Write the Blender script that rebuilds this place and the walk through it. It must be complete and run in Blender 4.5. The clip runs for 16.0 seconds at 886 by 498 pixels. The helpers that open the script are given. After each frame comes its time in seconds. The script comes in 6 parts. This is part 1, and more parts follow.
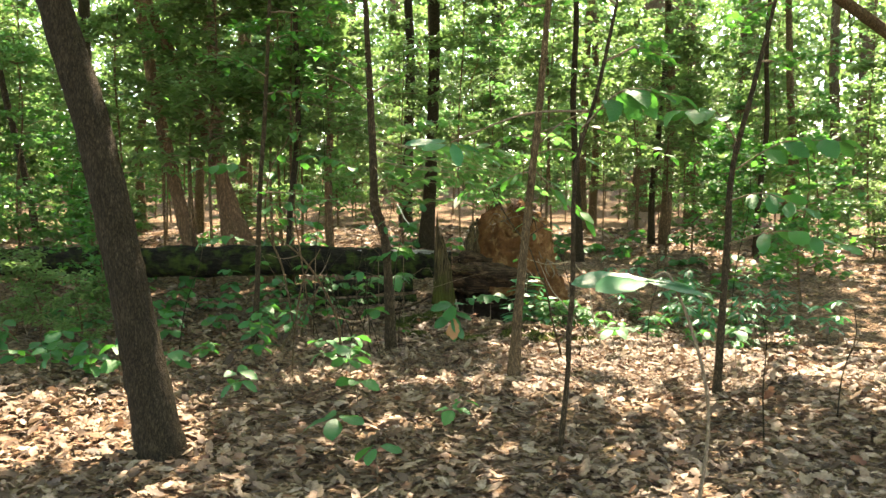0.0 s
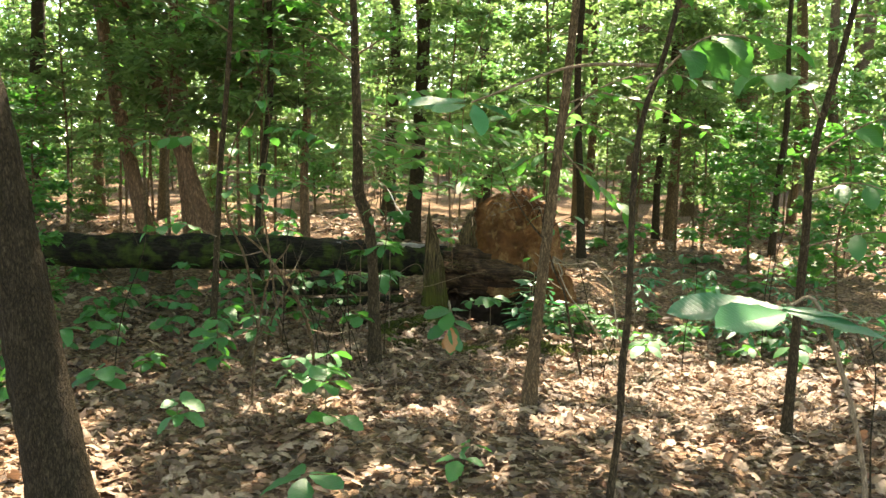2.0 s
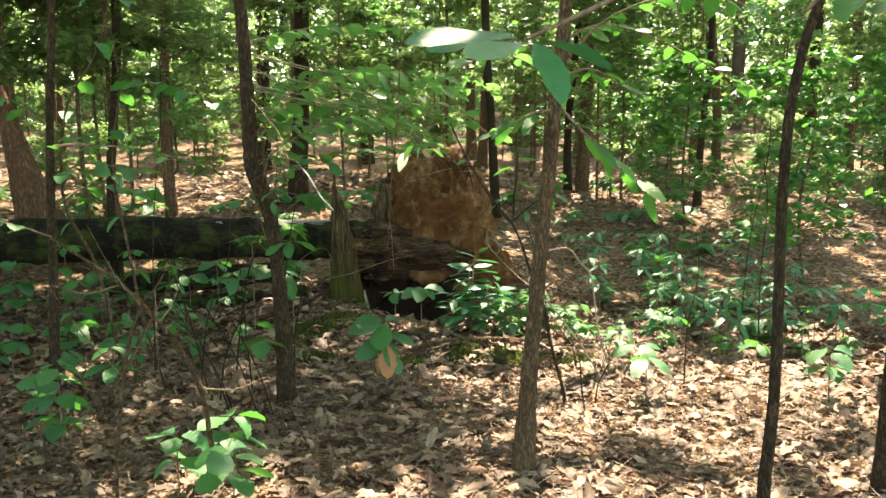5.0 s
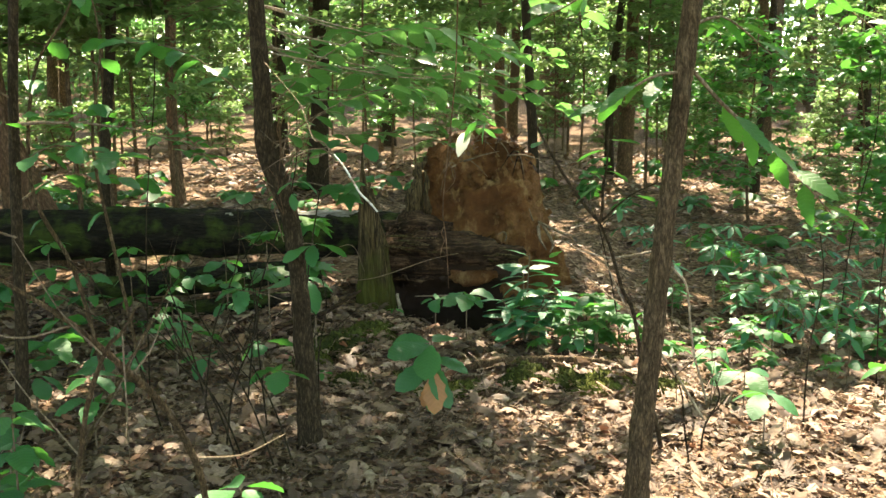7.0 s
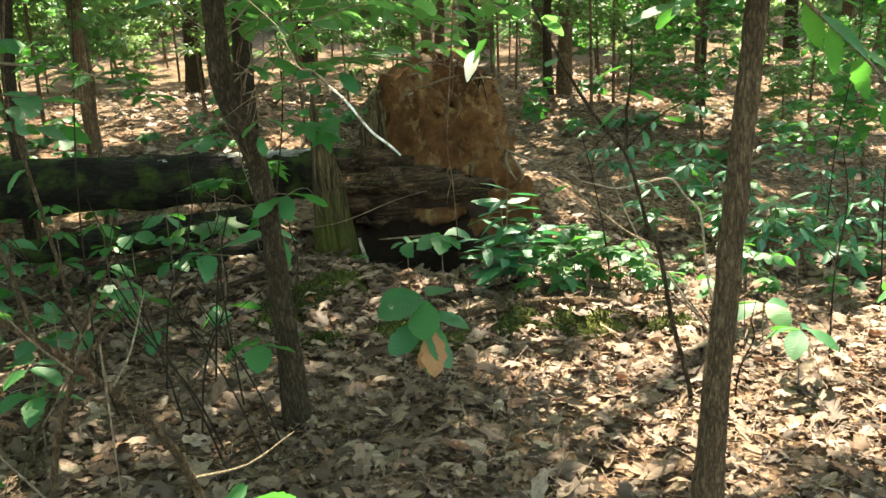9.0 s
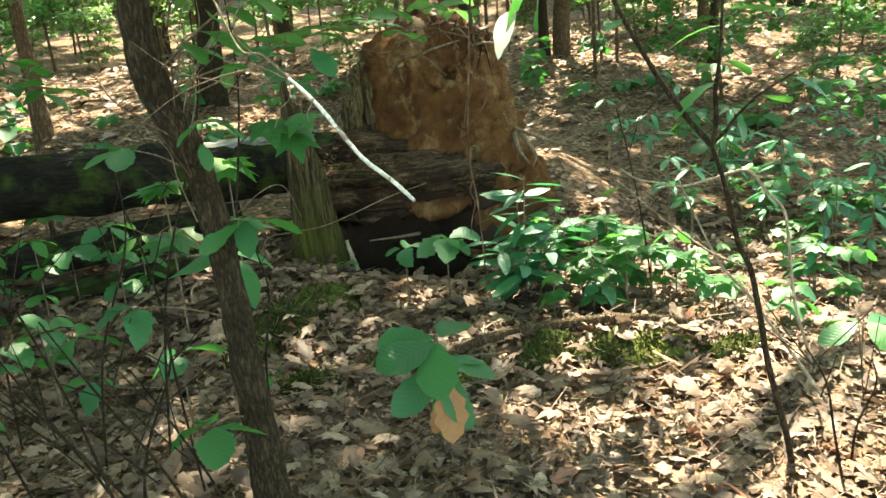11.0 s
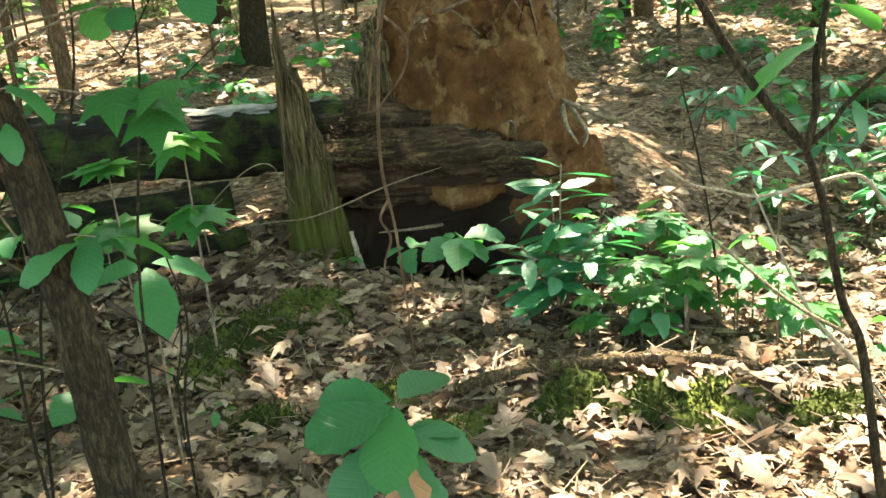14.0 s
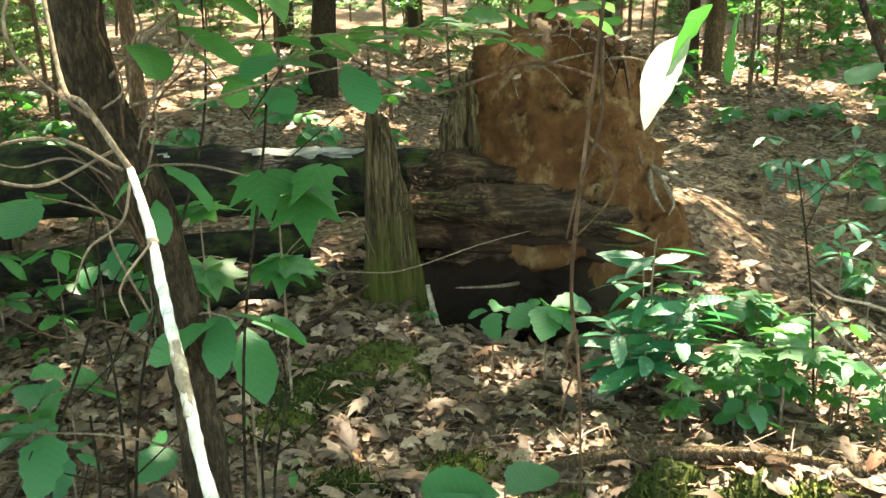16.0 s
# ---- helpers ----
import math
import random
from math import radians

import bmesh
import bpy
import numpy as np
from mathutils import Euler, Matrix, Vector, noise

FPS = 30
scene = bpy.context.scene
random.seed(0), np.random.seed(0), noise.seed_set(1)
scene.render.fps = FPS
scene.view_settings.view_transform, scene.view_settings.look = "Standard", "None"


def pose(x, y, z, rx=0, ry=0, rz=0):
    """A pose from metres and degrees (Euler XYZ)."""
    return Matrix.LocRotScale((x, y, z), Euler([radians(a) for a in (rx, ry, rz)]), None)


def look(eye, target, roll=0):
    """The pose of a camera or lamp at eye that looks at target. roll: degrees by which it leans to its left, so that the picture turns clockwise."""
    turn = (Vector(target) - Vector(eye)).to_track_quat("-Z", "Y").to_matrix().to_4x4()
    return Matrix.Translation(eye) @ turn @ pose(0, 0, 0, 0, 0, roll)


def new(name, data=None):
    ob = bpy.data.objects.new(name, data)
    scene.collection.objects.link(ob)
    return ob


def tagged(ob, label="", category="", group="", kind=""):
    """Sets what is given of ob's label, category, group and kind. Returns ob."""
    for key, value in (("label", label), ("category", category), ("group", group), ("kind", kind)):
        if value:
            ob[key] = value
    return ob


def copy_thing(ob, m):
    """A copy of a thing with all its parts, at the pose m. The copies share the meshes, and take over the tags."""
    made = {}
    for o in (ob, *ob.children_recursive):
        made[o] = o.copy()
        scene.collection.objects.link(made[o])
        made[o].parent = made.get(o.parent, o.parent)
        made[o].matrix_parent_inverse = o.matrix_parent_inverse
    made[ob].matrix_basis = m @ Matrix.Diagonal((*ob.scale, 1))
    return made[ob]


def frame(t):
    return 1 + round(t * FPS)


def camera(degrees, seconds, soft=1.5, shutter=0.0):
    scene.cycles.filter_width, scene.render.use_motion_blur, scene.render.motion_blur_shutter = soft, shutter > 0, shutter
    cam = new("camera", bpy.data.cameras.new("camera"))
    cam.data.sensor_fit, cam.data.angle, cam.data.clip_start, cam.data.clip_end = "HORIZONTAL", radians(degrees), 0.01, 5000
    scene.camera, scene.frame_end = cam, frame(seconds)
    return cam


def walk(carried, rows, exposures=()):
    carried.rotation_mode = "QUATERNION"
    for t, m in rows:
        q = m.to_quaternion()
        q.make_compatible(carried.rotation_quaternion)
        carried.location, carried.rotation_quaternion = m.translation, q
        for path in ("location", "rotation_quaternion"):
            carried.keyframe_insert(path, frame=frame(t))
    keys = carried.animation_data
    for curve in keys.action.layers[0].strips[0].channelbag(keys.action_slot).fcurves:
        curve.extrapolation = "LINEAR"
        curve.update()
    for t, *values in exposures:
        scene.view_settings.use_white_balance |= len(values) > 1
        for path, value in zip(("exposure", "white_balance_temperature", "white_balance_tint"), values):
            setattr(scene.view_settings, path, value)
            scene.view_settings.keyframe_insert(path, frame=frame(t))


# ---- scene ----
cam = camera(53.0, 16.0)

PATH = [
    (0, (0.051, -0.015, 1.469), (0.032, 1.983, 1.372), -0.1),
    (0.5, (0.108, 0.255, 1.497), (0.071, 2.25, 1.371), 1.8),
    (1, (0.028, 0.69, 1.467), (0.036, 2.686, 1.353), 1.7),
    (1.5, (-0.076, 1.043, 1.466), (-0.068, 3.04, 1.343), 0.9),
    (2, (-0.105, 1.316, 1.452), (-0.073, 3.312, 1.33), 1.0),
    (2.5, (-0.157, 1.66, 1.451), (-0.071, 3.655, 1.325), 1.7),
    (3, (-0.339, 2.0, 1.43), (-0.149, 3.985, 1.267), 0.8),
    (3.5, (-0.385, 2.228, 1.491), (-0.115, 4.201, 1.301), 0.4),
    (6, (-0.429, 3.612, 1.631), (-0.1, 5.565, 1.354), -0.8),
    (6.5, (-0.427, 3.859, 1.616), (-0.12, 5.815, 1.334), -0.7),
    (7, (-0.452, 4.061, 1.597), (-0.162, 6.018, 1.303), -0.8),
    (7.5, (-0.533, 4.231, 1.588), (-0.165, 6.172, 1.277), -2.8),
    (8, (-0.639, 4.357, 1.594), (-0.17, 6.27, 1.246), -3.0),
    (8.5, (-0.667, 4.456, 1.583), (-0.205, 6.356, 1.165), -3.0),
    (11, (-0.516, 5.491, 1.585), (-0.043, 7.357, 1.041), -5.4),
    (11.5, (-0.431, 5.605, 1.622), (0.02, 7.452, 1.001), -3.8),
    (12, (-0.281, 5.711, 1.635), (0.103, 7.573, 1.013), -2.9),
    (12.5, (-0.251, 5.873, 1.65), (0.087, 7.741, 1.02), -0.7),
    (13, (-0.159, 6.11, 1.602), (0.134, 7.974, 0.939), -3.8),
    (13.5, (-0.1, 6.154, 1.547), (0.195, 8.027, 0.91), -5.0),
    (14, (-0.059, 6.219, 1.474), (0.222, 8.105, 0.871), -5.0),
    (14.5, (-0.047, 6.206, 1.479), (0.23, 8.098, 0.892), -5.0),
    (15, (-0.089, 6.229, 1.54), (0.206, 8.116, 0.947), -4.1),
    (15.5, (-0.205, 6.268, 1.58), (0.064, 8.164, 1.002), -1.3),
    (16, (-0.234, 6.349, 1.586), (-0.018, 8.263, 1.046), -1.3),
]
walk(cam, [(t, look(eye, target, roll)) for t, eye, target, roll in PATH], [(0.0, 3.07, 8200, 10), (3.5, 3.07, 8200, 11), (7.5, 2.98, 7900, 7), (11.0, 3.30, 7600, 1), (12.5, 3.50, 7550, 0), (16.0, 3.66, 7700, 3)])

# ---- world and sun ----
SUN_EL, SUN_AZ = 58.0, 18.0  # degrees; azimuth clockwise from straight ahead
TO_SUN = Vector((math.sin(radians(SUN_AZ)) * math.cos(radians(SUN_EL)), math.cos(radians(SUN_AZ)) * math.cos(radians(SUN_EL)), math.sin(radians(SUN_EL))))
world = bpy.data.worlds.new("world")
scene.world = world
world.use_nodes = True
wn = world.node_tree.nodes
wn.clear()
sky = wn.new("ShaderNodeTexSky")
sky.sky_type, sky.sun_disc = "NISHITA", False
sky.sun_elevation, sky.sun_rotation = radians(SUN_EL), radians(SUN_AZ)
bg = wn.new("ShaderNodeBackground")
bg.inputs["Strength"].default_value = 0.15
wo = wn.new("ShaderNodeOutputWorld")
world.node_tree.links.new(sky.outputs[0], bg.inputs["Color"])
world.node_tree.links.new(bg.outputs[0], wo.inputs["Surface"])
sun_data = bpy.data.lights.new("sun", "SUN")
sun_data.energy, sun_data.angle, sun_data.color = 3.75, radians(0.5), (1.0, 0.95, 0.86)
sun = new("sun", sun_data)
sun.matrix_world = look((0, 0, 30), Vector((0, 0, 30)) - TO_SUN)

# ---- materials ----


class Mat:
    """A node material with a few shortcuts."""

    def __init__(self, name):
        self.m = bpy.data.materials.new(name)
        self.m.use_nodes = True
        self.nt = self.m.node_tree
        self.nt.nodes.clear()
        self.out = self.node("ShaderNodeOutputMaterial")

    def node(self, kind, **sets):
        n = self.nt.nodes.new(kind)
        for key, value in sets.items():
            if key in n.inputs:
                n.inputs[key].default_value = value
        return n

    def link(self, a, b):
        self.nt.links.new(a, b)

    def coords(self, scale=(1, 1, 1), world_space=True):
        if world_space:
            src = self.node("ShaderNodeNewGeometry").outputs["Position"]
        else:
            src = self.node("ShaderNodeTexCoord").outputs["Object"]
        mp = self.node("ShaderNodeMapping")
        mp.inputs["Scale"].default_value = scale
        self.link(src, mp.inputs["Vector"])
        return mp.outputs[0]

    def noise(self, vec, scale, detail=4.0, rough=0.55):
        n = self.node("ShaderNodeTexNoise", Scale=scale, Detail=detail, Roughness=rough)
        self.link(vec, n.inputs["Vector"])
        return n.outputs["Fac"]

    def ramp(self, fac, stops):
        r = self.node("ShaderNodeValToRGB")
        e = r.color_ramp.elements
        while len(e) < len(stops):
            e.new(0.5)
        for k, (at, col) in zip(e, stops):
            k.position, k.color = at, (*col, 1)
        self.link(fac, r.inputs[0])
        return r.outputs[0]

    def mix(self, fac, a, b, blend="MIX"):
        n = self.node("ShaderNodeMix")
        n.data_type, n.blend_type = "RGBA", blend
        if isinstance(fac, float):
            n.inputs[0].default_value = fac
        else:
            self.link(fac, n.inputs[0])
        for sock, v in ((n.inputs[6], a), (n.inputs[7], b)):
            if isinstance(v, tuple):
                sock.default_value = (*v, 1)
            else:
                self.link(v, sock)
        return n.outputs[2]

    def math(self, op, a, b):
        n = self.node("ShaderNodeMath")
        n.operation = op
        for sock, v in ((n.inputs[0], a), (n.inputs[1], b)):
            if isinstance(v, (int, float)):
                sock.default_value = v
            else:
                self.link(v, sock)
        return n.outputs[0]

    def vary(self):
        """A random value for each object and each loose piece."""
        oi = self.node("ShaderNodeObjectInfo").outputs["Random"]
        ri = self.node("ShaderNodeNewGeometry").outputs["Random Per Island"]
        return self.math("FRACT", self.math("ADD", self.math("MULTIPLY", oi, 7.31), ri), 0)

    def surface(self, col, rough=0.8, bump=None, strength=0.4, dist=0.01, spec=0.3):
        p = self.node("ShaderNodeBsdfPrincipled")
        if isinstance(col, tuple):
            p.inputs["Base Color"].default_value = (*col, 1)
        else:
            self.link(col, p.inputs["Base Color"])
        if isinstance(rough, float):
            p.inputs["Roughness"].default_value = rough
        else:
            self.link(rough, p.inputs["Roughness"])
        p.inputs["Specular IOR Level"].default_value = spec
        if bump is not None:
            b = self.node("ShaderNodeBump", Strength=strength, Distance=dist)
            self.link(bump, b.inputs["Height"])
            self.link(b.outputs[0], p.inputs["Normal"])
        return p

    def done(self, shader):
        self.link(shader.outputs[0], self.out.inputs["Surface"])
        return self.m


def leaf_material(name, stops, gloss=0.45, through_part=0.42, glow=(0.14, 0.50, 0.05), tone=(0.035, 0.14, 0.03)):
    """A live leaf: green with a paler glow where light passes through."""
    k = Mat(name)
    v = k.vary()
    col = k.ramp(v, stops)
    big = k.noise(k.coords(), 3.0, 2.0)
    col = k.mix(k.math("MULTIPLY", big, 0.35), col, tone)
    fine = k.noise(k.coords(world_space=False), 60.0, 3.0)
    col = k.mix(k.math("MULTIPLY", fine, 0.38), col, (0.02, 0.05, 0.015))
    axes = k.node("ShaderNodeSeparateXYZ")
    k.link(k.node("ShaderNodeTexCoord").outputs["Object"], axes.inputs[0])
    away = k.math("ABSOLUTE", axes.outputs["Y"], 0)
    rib = k.math("SINE", k.math("MULTIPLY", k.math("SUBTRACT", axes.outputs["X"], k.math("MULTIPLY", away, 0.8)), 330.0), 0)
    vein = k.ramp(rib, [(0.55, (0, 0, 0)), (0.98, (1, 1, 1))])
    midrib = k.ramp(k.math("MULTIPLY", away, 400.0), [(0.0, (1, 1, 1)), (0.9, (0, 0, 0))])
    net = k.math("MAXIMUM", vein, midrib)
    col = k.mix(k.math("MULTIPLY", net, 0.12), col, tuple(min(1, 1.8 * c + 0.02) for c in tone))
    p = k.surface(col, gloss, k.math("SUBTRACT", fine, net), 0.30, 0.003, 0.45)
    tr = k.node("ShaderNodeBsdfTranslucent")
    k.link(k.mix(0.5, col, glow), tr.inputs["Color"])
    m = k.node("ShaderNodeMixShader", Fac=through_part)
    k.link(p.outputs[0], m.inputs[1])
    k.link(tr.outputs[0], m.inputs[2])
    return k.done(m)


GREEN = leaf_material("green_leaf", [(0.0, (0.022, 0.11, 0.03)), (0.45, (0.035, 0.15, 0.04)), (0.8, (0.06, 0.20, 0.04)), (1.0, (0.12, 0.26, 0.04))])
GLOSSY = leaf_material("glossy_leaf", [(0.0, (0.016, 0.105, 0.05)), (0.6, (0.024, 0.15, 0.062)), (1.0, (0.045, 0.20, 0.06))], 0.42, 0.25, (0.06, 0.42, 0.09), (0.015, 0.11, 0.06))
BROAD = leaf_material("broad_leaf", [(0.0, (0.016, 0.10, 0.04)), (0.6, (0.024, 0.135, 0.045)), (1.0, (0.05, 0.185, 0.045))], 0.5, 0.34)
MID_GREEN = leaf_material("mid_green_leaf", [(0.0, (0.035, 0.13, 0.03)), (0.5, (0.06, 0.19, 0.04)), (1.0, (0.15, 0.28, 0.08))], 0.36, 0.45, (0.20, 0.52, 0.11), (0.06, 0.17, 0.05))
FAR_GREEN = leaf_material("far_green_leaf", [(0.0, (0.05, 0.12, 0.035)), (0.5, (0.09, 0.185, 0.055)), (1.0, (0.21, 0.30, 0.11))], 0.4, 0.5, (0.28, 0.47, 0.13), (0.10, 0.17, 0.05))


def dead_leaf_material():
    k = Mat("dead_leaf")
    col = k.ramp(k.vary(), [(0.0, (0.035, 0.023, 0.017)), (0.22, (0.10, 0.062, 0.041)), (0.48, (0.215, 0.136, 0.088)), (0.72, (0.325, 0.222, 0.15)), (0.86, (0.41, 0.30, 0.215)), (0.92, (0.30, 0.175, 0.105)), (1.0, (0.22, 0.085, 0.045))])
    sp = k.noise(k.coords(), 35.0, 5.0, 0.7)
    col = k.mix(k.ramp(sp, [(0.38, (0, 0, 0)), (0.66, (0.75, 0.75, 0.75))]), col, (0.10, 0.06, 0.04))
    p = k.surface(col, 0.6, sp, 0.5, 0.006, 0.28)
    tr = k.node("ShaderNodeBsdfTranslucent")
    k.link(col, tr.inputs["Color"])
    m = k.node("ShaderNodeMixShader", Fac=0.15)
    k.link(p.outputs[0], m.inputs[1])
    k.link(tr.outputs[0], m.inputs[2])
    return k.done(m)


DEAD = dead_leaf_material()


def bark_material(name, dark, light, scale=1.0, moss=0.0, bump=1.0, along="z"):
    """Bark or rotten wood: long plates parted by dark furrows, running along one axis."""
    k = Mat(name)
    wide, long = 40 * scale, 12 * scale
    v = k.coords((wide, wide, long) if along == "z" else (long, wide, wide), False)
    big = k.noise(v, 0.55, 3.0, 0.6)
    crack = k.math("ABSOLUTE", k.math("SUBTRACT", big, 0.5), 0)
    h = k.ramp(crack, [(0.0, (0.22, 0.22, 0.22)), (0.05, (0.55, 0.55, 0.55)), (0.14, (1, 1, 1))])
    fine = k.noise(v, 1.9, 6.0, 0.75)
    tone = k.ramp(fine, [(0.32, tuple(c * 0.35 for c in light)), (0.52, light), (0.70, tuple(c * 1.9 for c in light))])
    col = k.mix(h, dark, tone)
    patch = k.noise(k.coords((1, 1, 1), False), 6.0, 3.0)
    col = k.mix(k.ramp(patch, [(0.5, (0, 0, 0)), (0.75, (0.35, 0.35, 0.35))]), col, dark)
    if moss:
        col = k.mix(k.ramp(k.noise(k.coords(), 7.0, 5.0), [(0.62 - moss * 0.3, (0, 0, 0)), (0.75 - moss * 0.2, (1, 1, 1))]), col, (0.04, 0.06, 0.012))
    hh = k.math("ADD", h, k.math("MULTIPLY", fine, 1.6))
    return k.done(k.surface(col, 0.9, hh, bump, 0.02, 0.12))


BARK = bark_material("furrowed_bark", (0.014, 0.0105, 0.0065), (0.080, 0.058, 0.034), 2.8)
BARK_BROWN = bark_material("brown_bark", (0.022, 0.015, 0.009), (0.108, 0.076, 0.043), 2.4)
BARK_RED = bark_material("reddish_bark", (0.08, 0.045, 0.025), (0.24, 0.145, 0.085))
BARK_GREY = bark_material("grey_bark", (0.045, 0.029, 0.016), (0.23, 0.155, 0.088), 2.2)
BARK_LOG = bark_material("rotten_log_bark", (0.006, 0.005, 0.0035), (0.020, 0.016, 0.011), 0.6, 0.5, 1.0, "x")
PALE_TWIG = bark_material("pale_twig_bark", (0.17, 0.13, 0.09), (0.38, 0.31, 0.22), 2.5, 0.0, 0.4)
TWIG = bark_material("twig_bark", (0.10, 0.07, 0.045), (0.24, 0.18, 0.12), 2.0, 0.0, 0.4)
PALE = bark_material("peeled_dead_wood", (0.42, 0.38, 0.31), (0.72, 0.68, 0.60), 1.5, 0.0, 0.3)


def grain_material(name, dark, mid, light):
    """Rotten wood whose grain runs lengthwise, with crumbs of soil."""
    k = Mat(name)
    g = k.noise(k.coords((4, 45, 45), False), 1.0, 6.0, 0.65)
    b = k.noise(k.coords(world_space=False), 7.0, 5.0, 0.6)
    col = k.ramp(g, [(0.33, dark), (0.5, mid), (0.68, light)])
    col = k.mix(k.ramp(b, [(0.42, (0, 0, 0)), (0.62, (0.85, 0.85, 0.85))]), col, dark)
    return k.done(k.surface(col, 0.92, k.math("ADD", g, b), 1.0, 0.02, 0.12))


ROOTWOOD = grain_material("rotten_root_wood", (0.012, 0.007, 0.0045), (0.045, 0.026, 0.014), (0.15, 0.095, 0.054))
WEATHERED = grain_material("weathered_wood", (0.11, 0.10, 0.085), (0.30, 0.28, 0.24), (0.46, 0.44, 0.39))


def snag_material():
    k = Mat("split_grey_wood")
    v = k.coords((90, 90, 4.0), False)
    g = k.noise(v, 1.0, 5.0, 0.65)
    col = k.ramp(g, [(0.36, (0.010, 0.007, 0.004)), (0.5, (0.046, 0.032, 0.015)), (0.66, (0.125, 0.09, 0.042))])
    pos = k.node("ShaderNodeSeparateXYZ")
    k.link(k.coords((1, 1, 1), False), pos.inputs[0])
    n = k.noise(k.coords(), 9.0, 5.0)
    up = k.math("SUBTRACT", k.math("MULTIPLY", n, 1.5), k.math("MULTIPLY", pos.outputs["Z"], 1.2))
    col = k.mix(k.ramp(up, [(0.12, (0, 0, 0)), (0.6, (0.8, 0.8, 0.8))]), col, (0.055, 0.062, 0.010))
    return k.done(k.surface(col, 0.9, g, 0.9, 0.015, 0.15))


SNAGWOOD = snag_material()


def soil_material():
    k = Mat("orange_clay")
    n1 = k.noise(k.coords(), 4.0, 6.0, 0.6)
    n2 = k.noise(k.coords(), 30.0, 6.0, 0.7)
    col = k.ramp(n1, [(0.33, (0.065, 0.028, 0.011)), (0.5, (0.15, 0.066, 0.024)), (0.66, (0.22, 0.115, 0.05))])
    col = k.mix(k.ramp(n2, [(0.36, (0.55, 0.55, 0.55)), (0.55, (0, 0, 0))]), col, (0.09, 0.04, 0.017))
    n3 = k.noise(k.coords((1, 1, 0.35)), 75.0, 5.0, 0.75)
    pale = k.noise(k.coords((1, 1, 0.6)), 9.0, 5.0, 0.65)
    col = k.mix(k.ramp(pale, [(0.54, (0, 0, 0)), (0.7, (0.6, 0.6, 0.6))]), col, (0.40, 0.26, 0.12))
    col = k.mix(k.ramp(n3, [(0.3, (0.45, 0.45, 0.45)), (0.45, (0, 0, 0))]), col, (0.09, 0.04, 0.017))
    return k.done(k.surface(col, 0.95, k.math("ADD", k.math("ADD", n1, n2), n3), 0.9, 0.035, 0.1))


SOIL = soil_material()



def ground_material():
    k = Mat("forest_floor")
    w = k.coords()
    n1 = k.noise(w, 1.1, 5.0)
    n2 = k.noise(w, 22.0, 6.0, 0.7)
    vor = k.node("ShaderNodeTexVoronoi", Scale=34.0)
    k.link(w, vor.inputs["Vector"])
    sep = k.node("ShaderNodeSeparateColor")
    k.link(vor.outputs["Color"], sep.inputs[0])
    col = k.ramp(sep.outputs[0], [(0.0, (0.06, 0.037, 0.024)), (0.5, (0.17, 0.105, 0.065)), (1.0, (0.30, 0.20, 0.13))])
    col = k.mix(k.ramp(n2, [(0.4, (0, 0, 0)), (0.7, (0.7, 0.7, 0.7))]), col, (0.05, 0.03, 0.02))
    col = k.mix(k.ramp(n1, [(0.62, (0, 0, 0)), (0.72, (0.6, 0.6, 0.6))]), col, (0.06, 0.085, 0.02))
    return k.done(k.surface(col, 0.95, k.math("ADD", n2, vor.outputs["Distance"]), 0.8, 0.03, 0.1))


FLOOR = ground_material()


def moss_material():
    k = Mat("moss")
    n = k.noise(k.coords(), 60.0, 5.0, 0.7)
    col = k.ramp(k.math("ADD", k.math("MULTIPLY", n, 0.6), k.math("MULTIPLY", k.vary(), 0.4)), [(0.3, (0.024, 0.030, 0.009)), (0.5, (0.055, 0.064, 0.016)), (0.72, (0.11, 0.12, 0.028))])
    return k.done(k.surface(col, 0.95, n, 1.0, 0.01, 0.1))


MOSS = moss_material()


def plain(name, col, rough=0.8):
    k = Mat(name)
    n = k.noise(k.coords(world_space=False), 40.0, 4.0)
    return k.done(k.surface(k.mix(k.math("MULTIPLY", n, 0.6), col, tuple(c * 0.45 for c in col)), rough, n, 0.4, 0.005, 0.2))


DRY_BROWN = leaf_material("dry_orange_leaf", [(0.0, (0.36, 0.15, 0.05)), (1.0, (0.48, 0.23, 0.09))], 0.6, 0.2, (0.5, 0.22, 0.06), (0.40, 0.17, 0.06))
# soil brown made darker to hold the shade of the pit and lip
PIT_SHADE = plain("pit_shade_soil", (0.035, 0.021, 0.013), 0.9)
STALK = plain("green_stalk", (0.10, 0.16, 0.04))

# ---- mesh helpers ----
rng = np.random.default_rng(11)


def mesh_of(name, verts, faces, material, smooth=False):
    """A mesh from arrays of vertices and faces of one size each."""
    me = bpy.data.meshes.new(name)
    verts = np.asarray(verts, dtype=np.float32).reshape(-1, 3)
    if isinstance(faces, np.ndarray):
        n, k = faces.shape
        me.vertices.add(len(verts))
        me.vertices.foreach_set("co", verts.ravel())
        me.loops.add(n * k)
        me.loops.foreach_set("vertex_index", faces.astype(np.int32).ravel())
        me.polygons.add(n)
        me.polygons.foreach_set("loop_start", np.arange(0, n * k, k, dtype=np.int32))
        if smooth:
            me.polygons.foreach_set("use_smooth", np.ones(n, dtype=bool))
        me.update(calc_edges=True)
    else:
        me.from_pydata([tuple(map(float, v)) for v in verts], [], faces)
        if smooth:
            me.polygons.foreach_set("use_smooth", np.ones(len(faces), dtype=bool))
    me.materials.append(material)
    return me


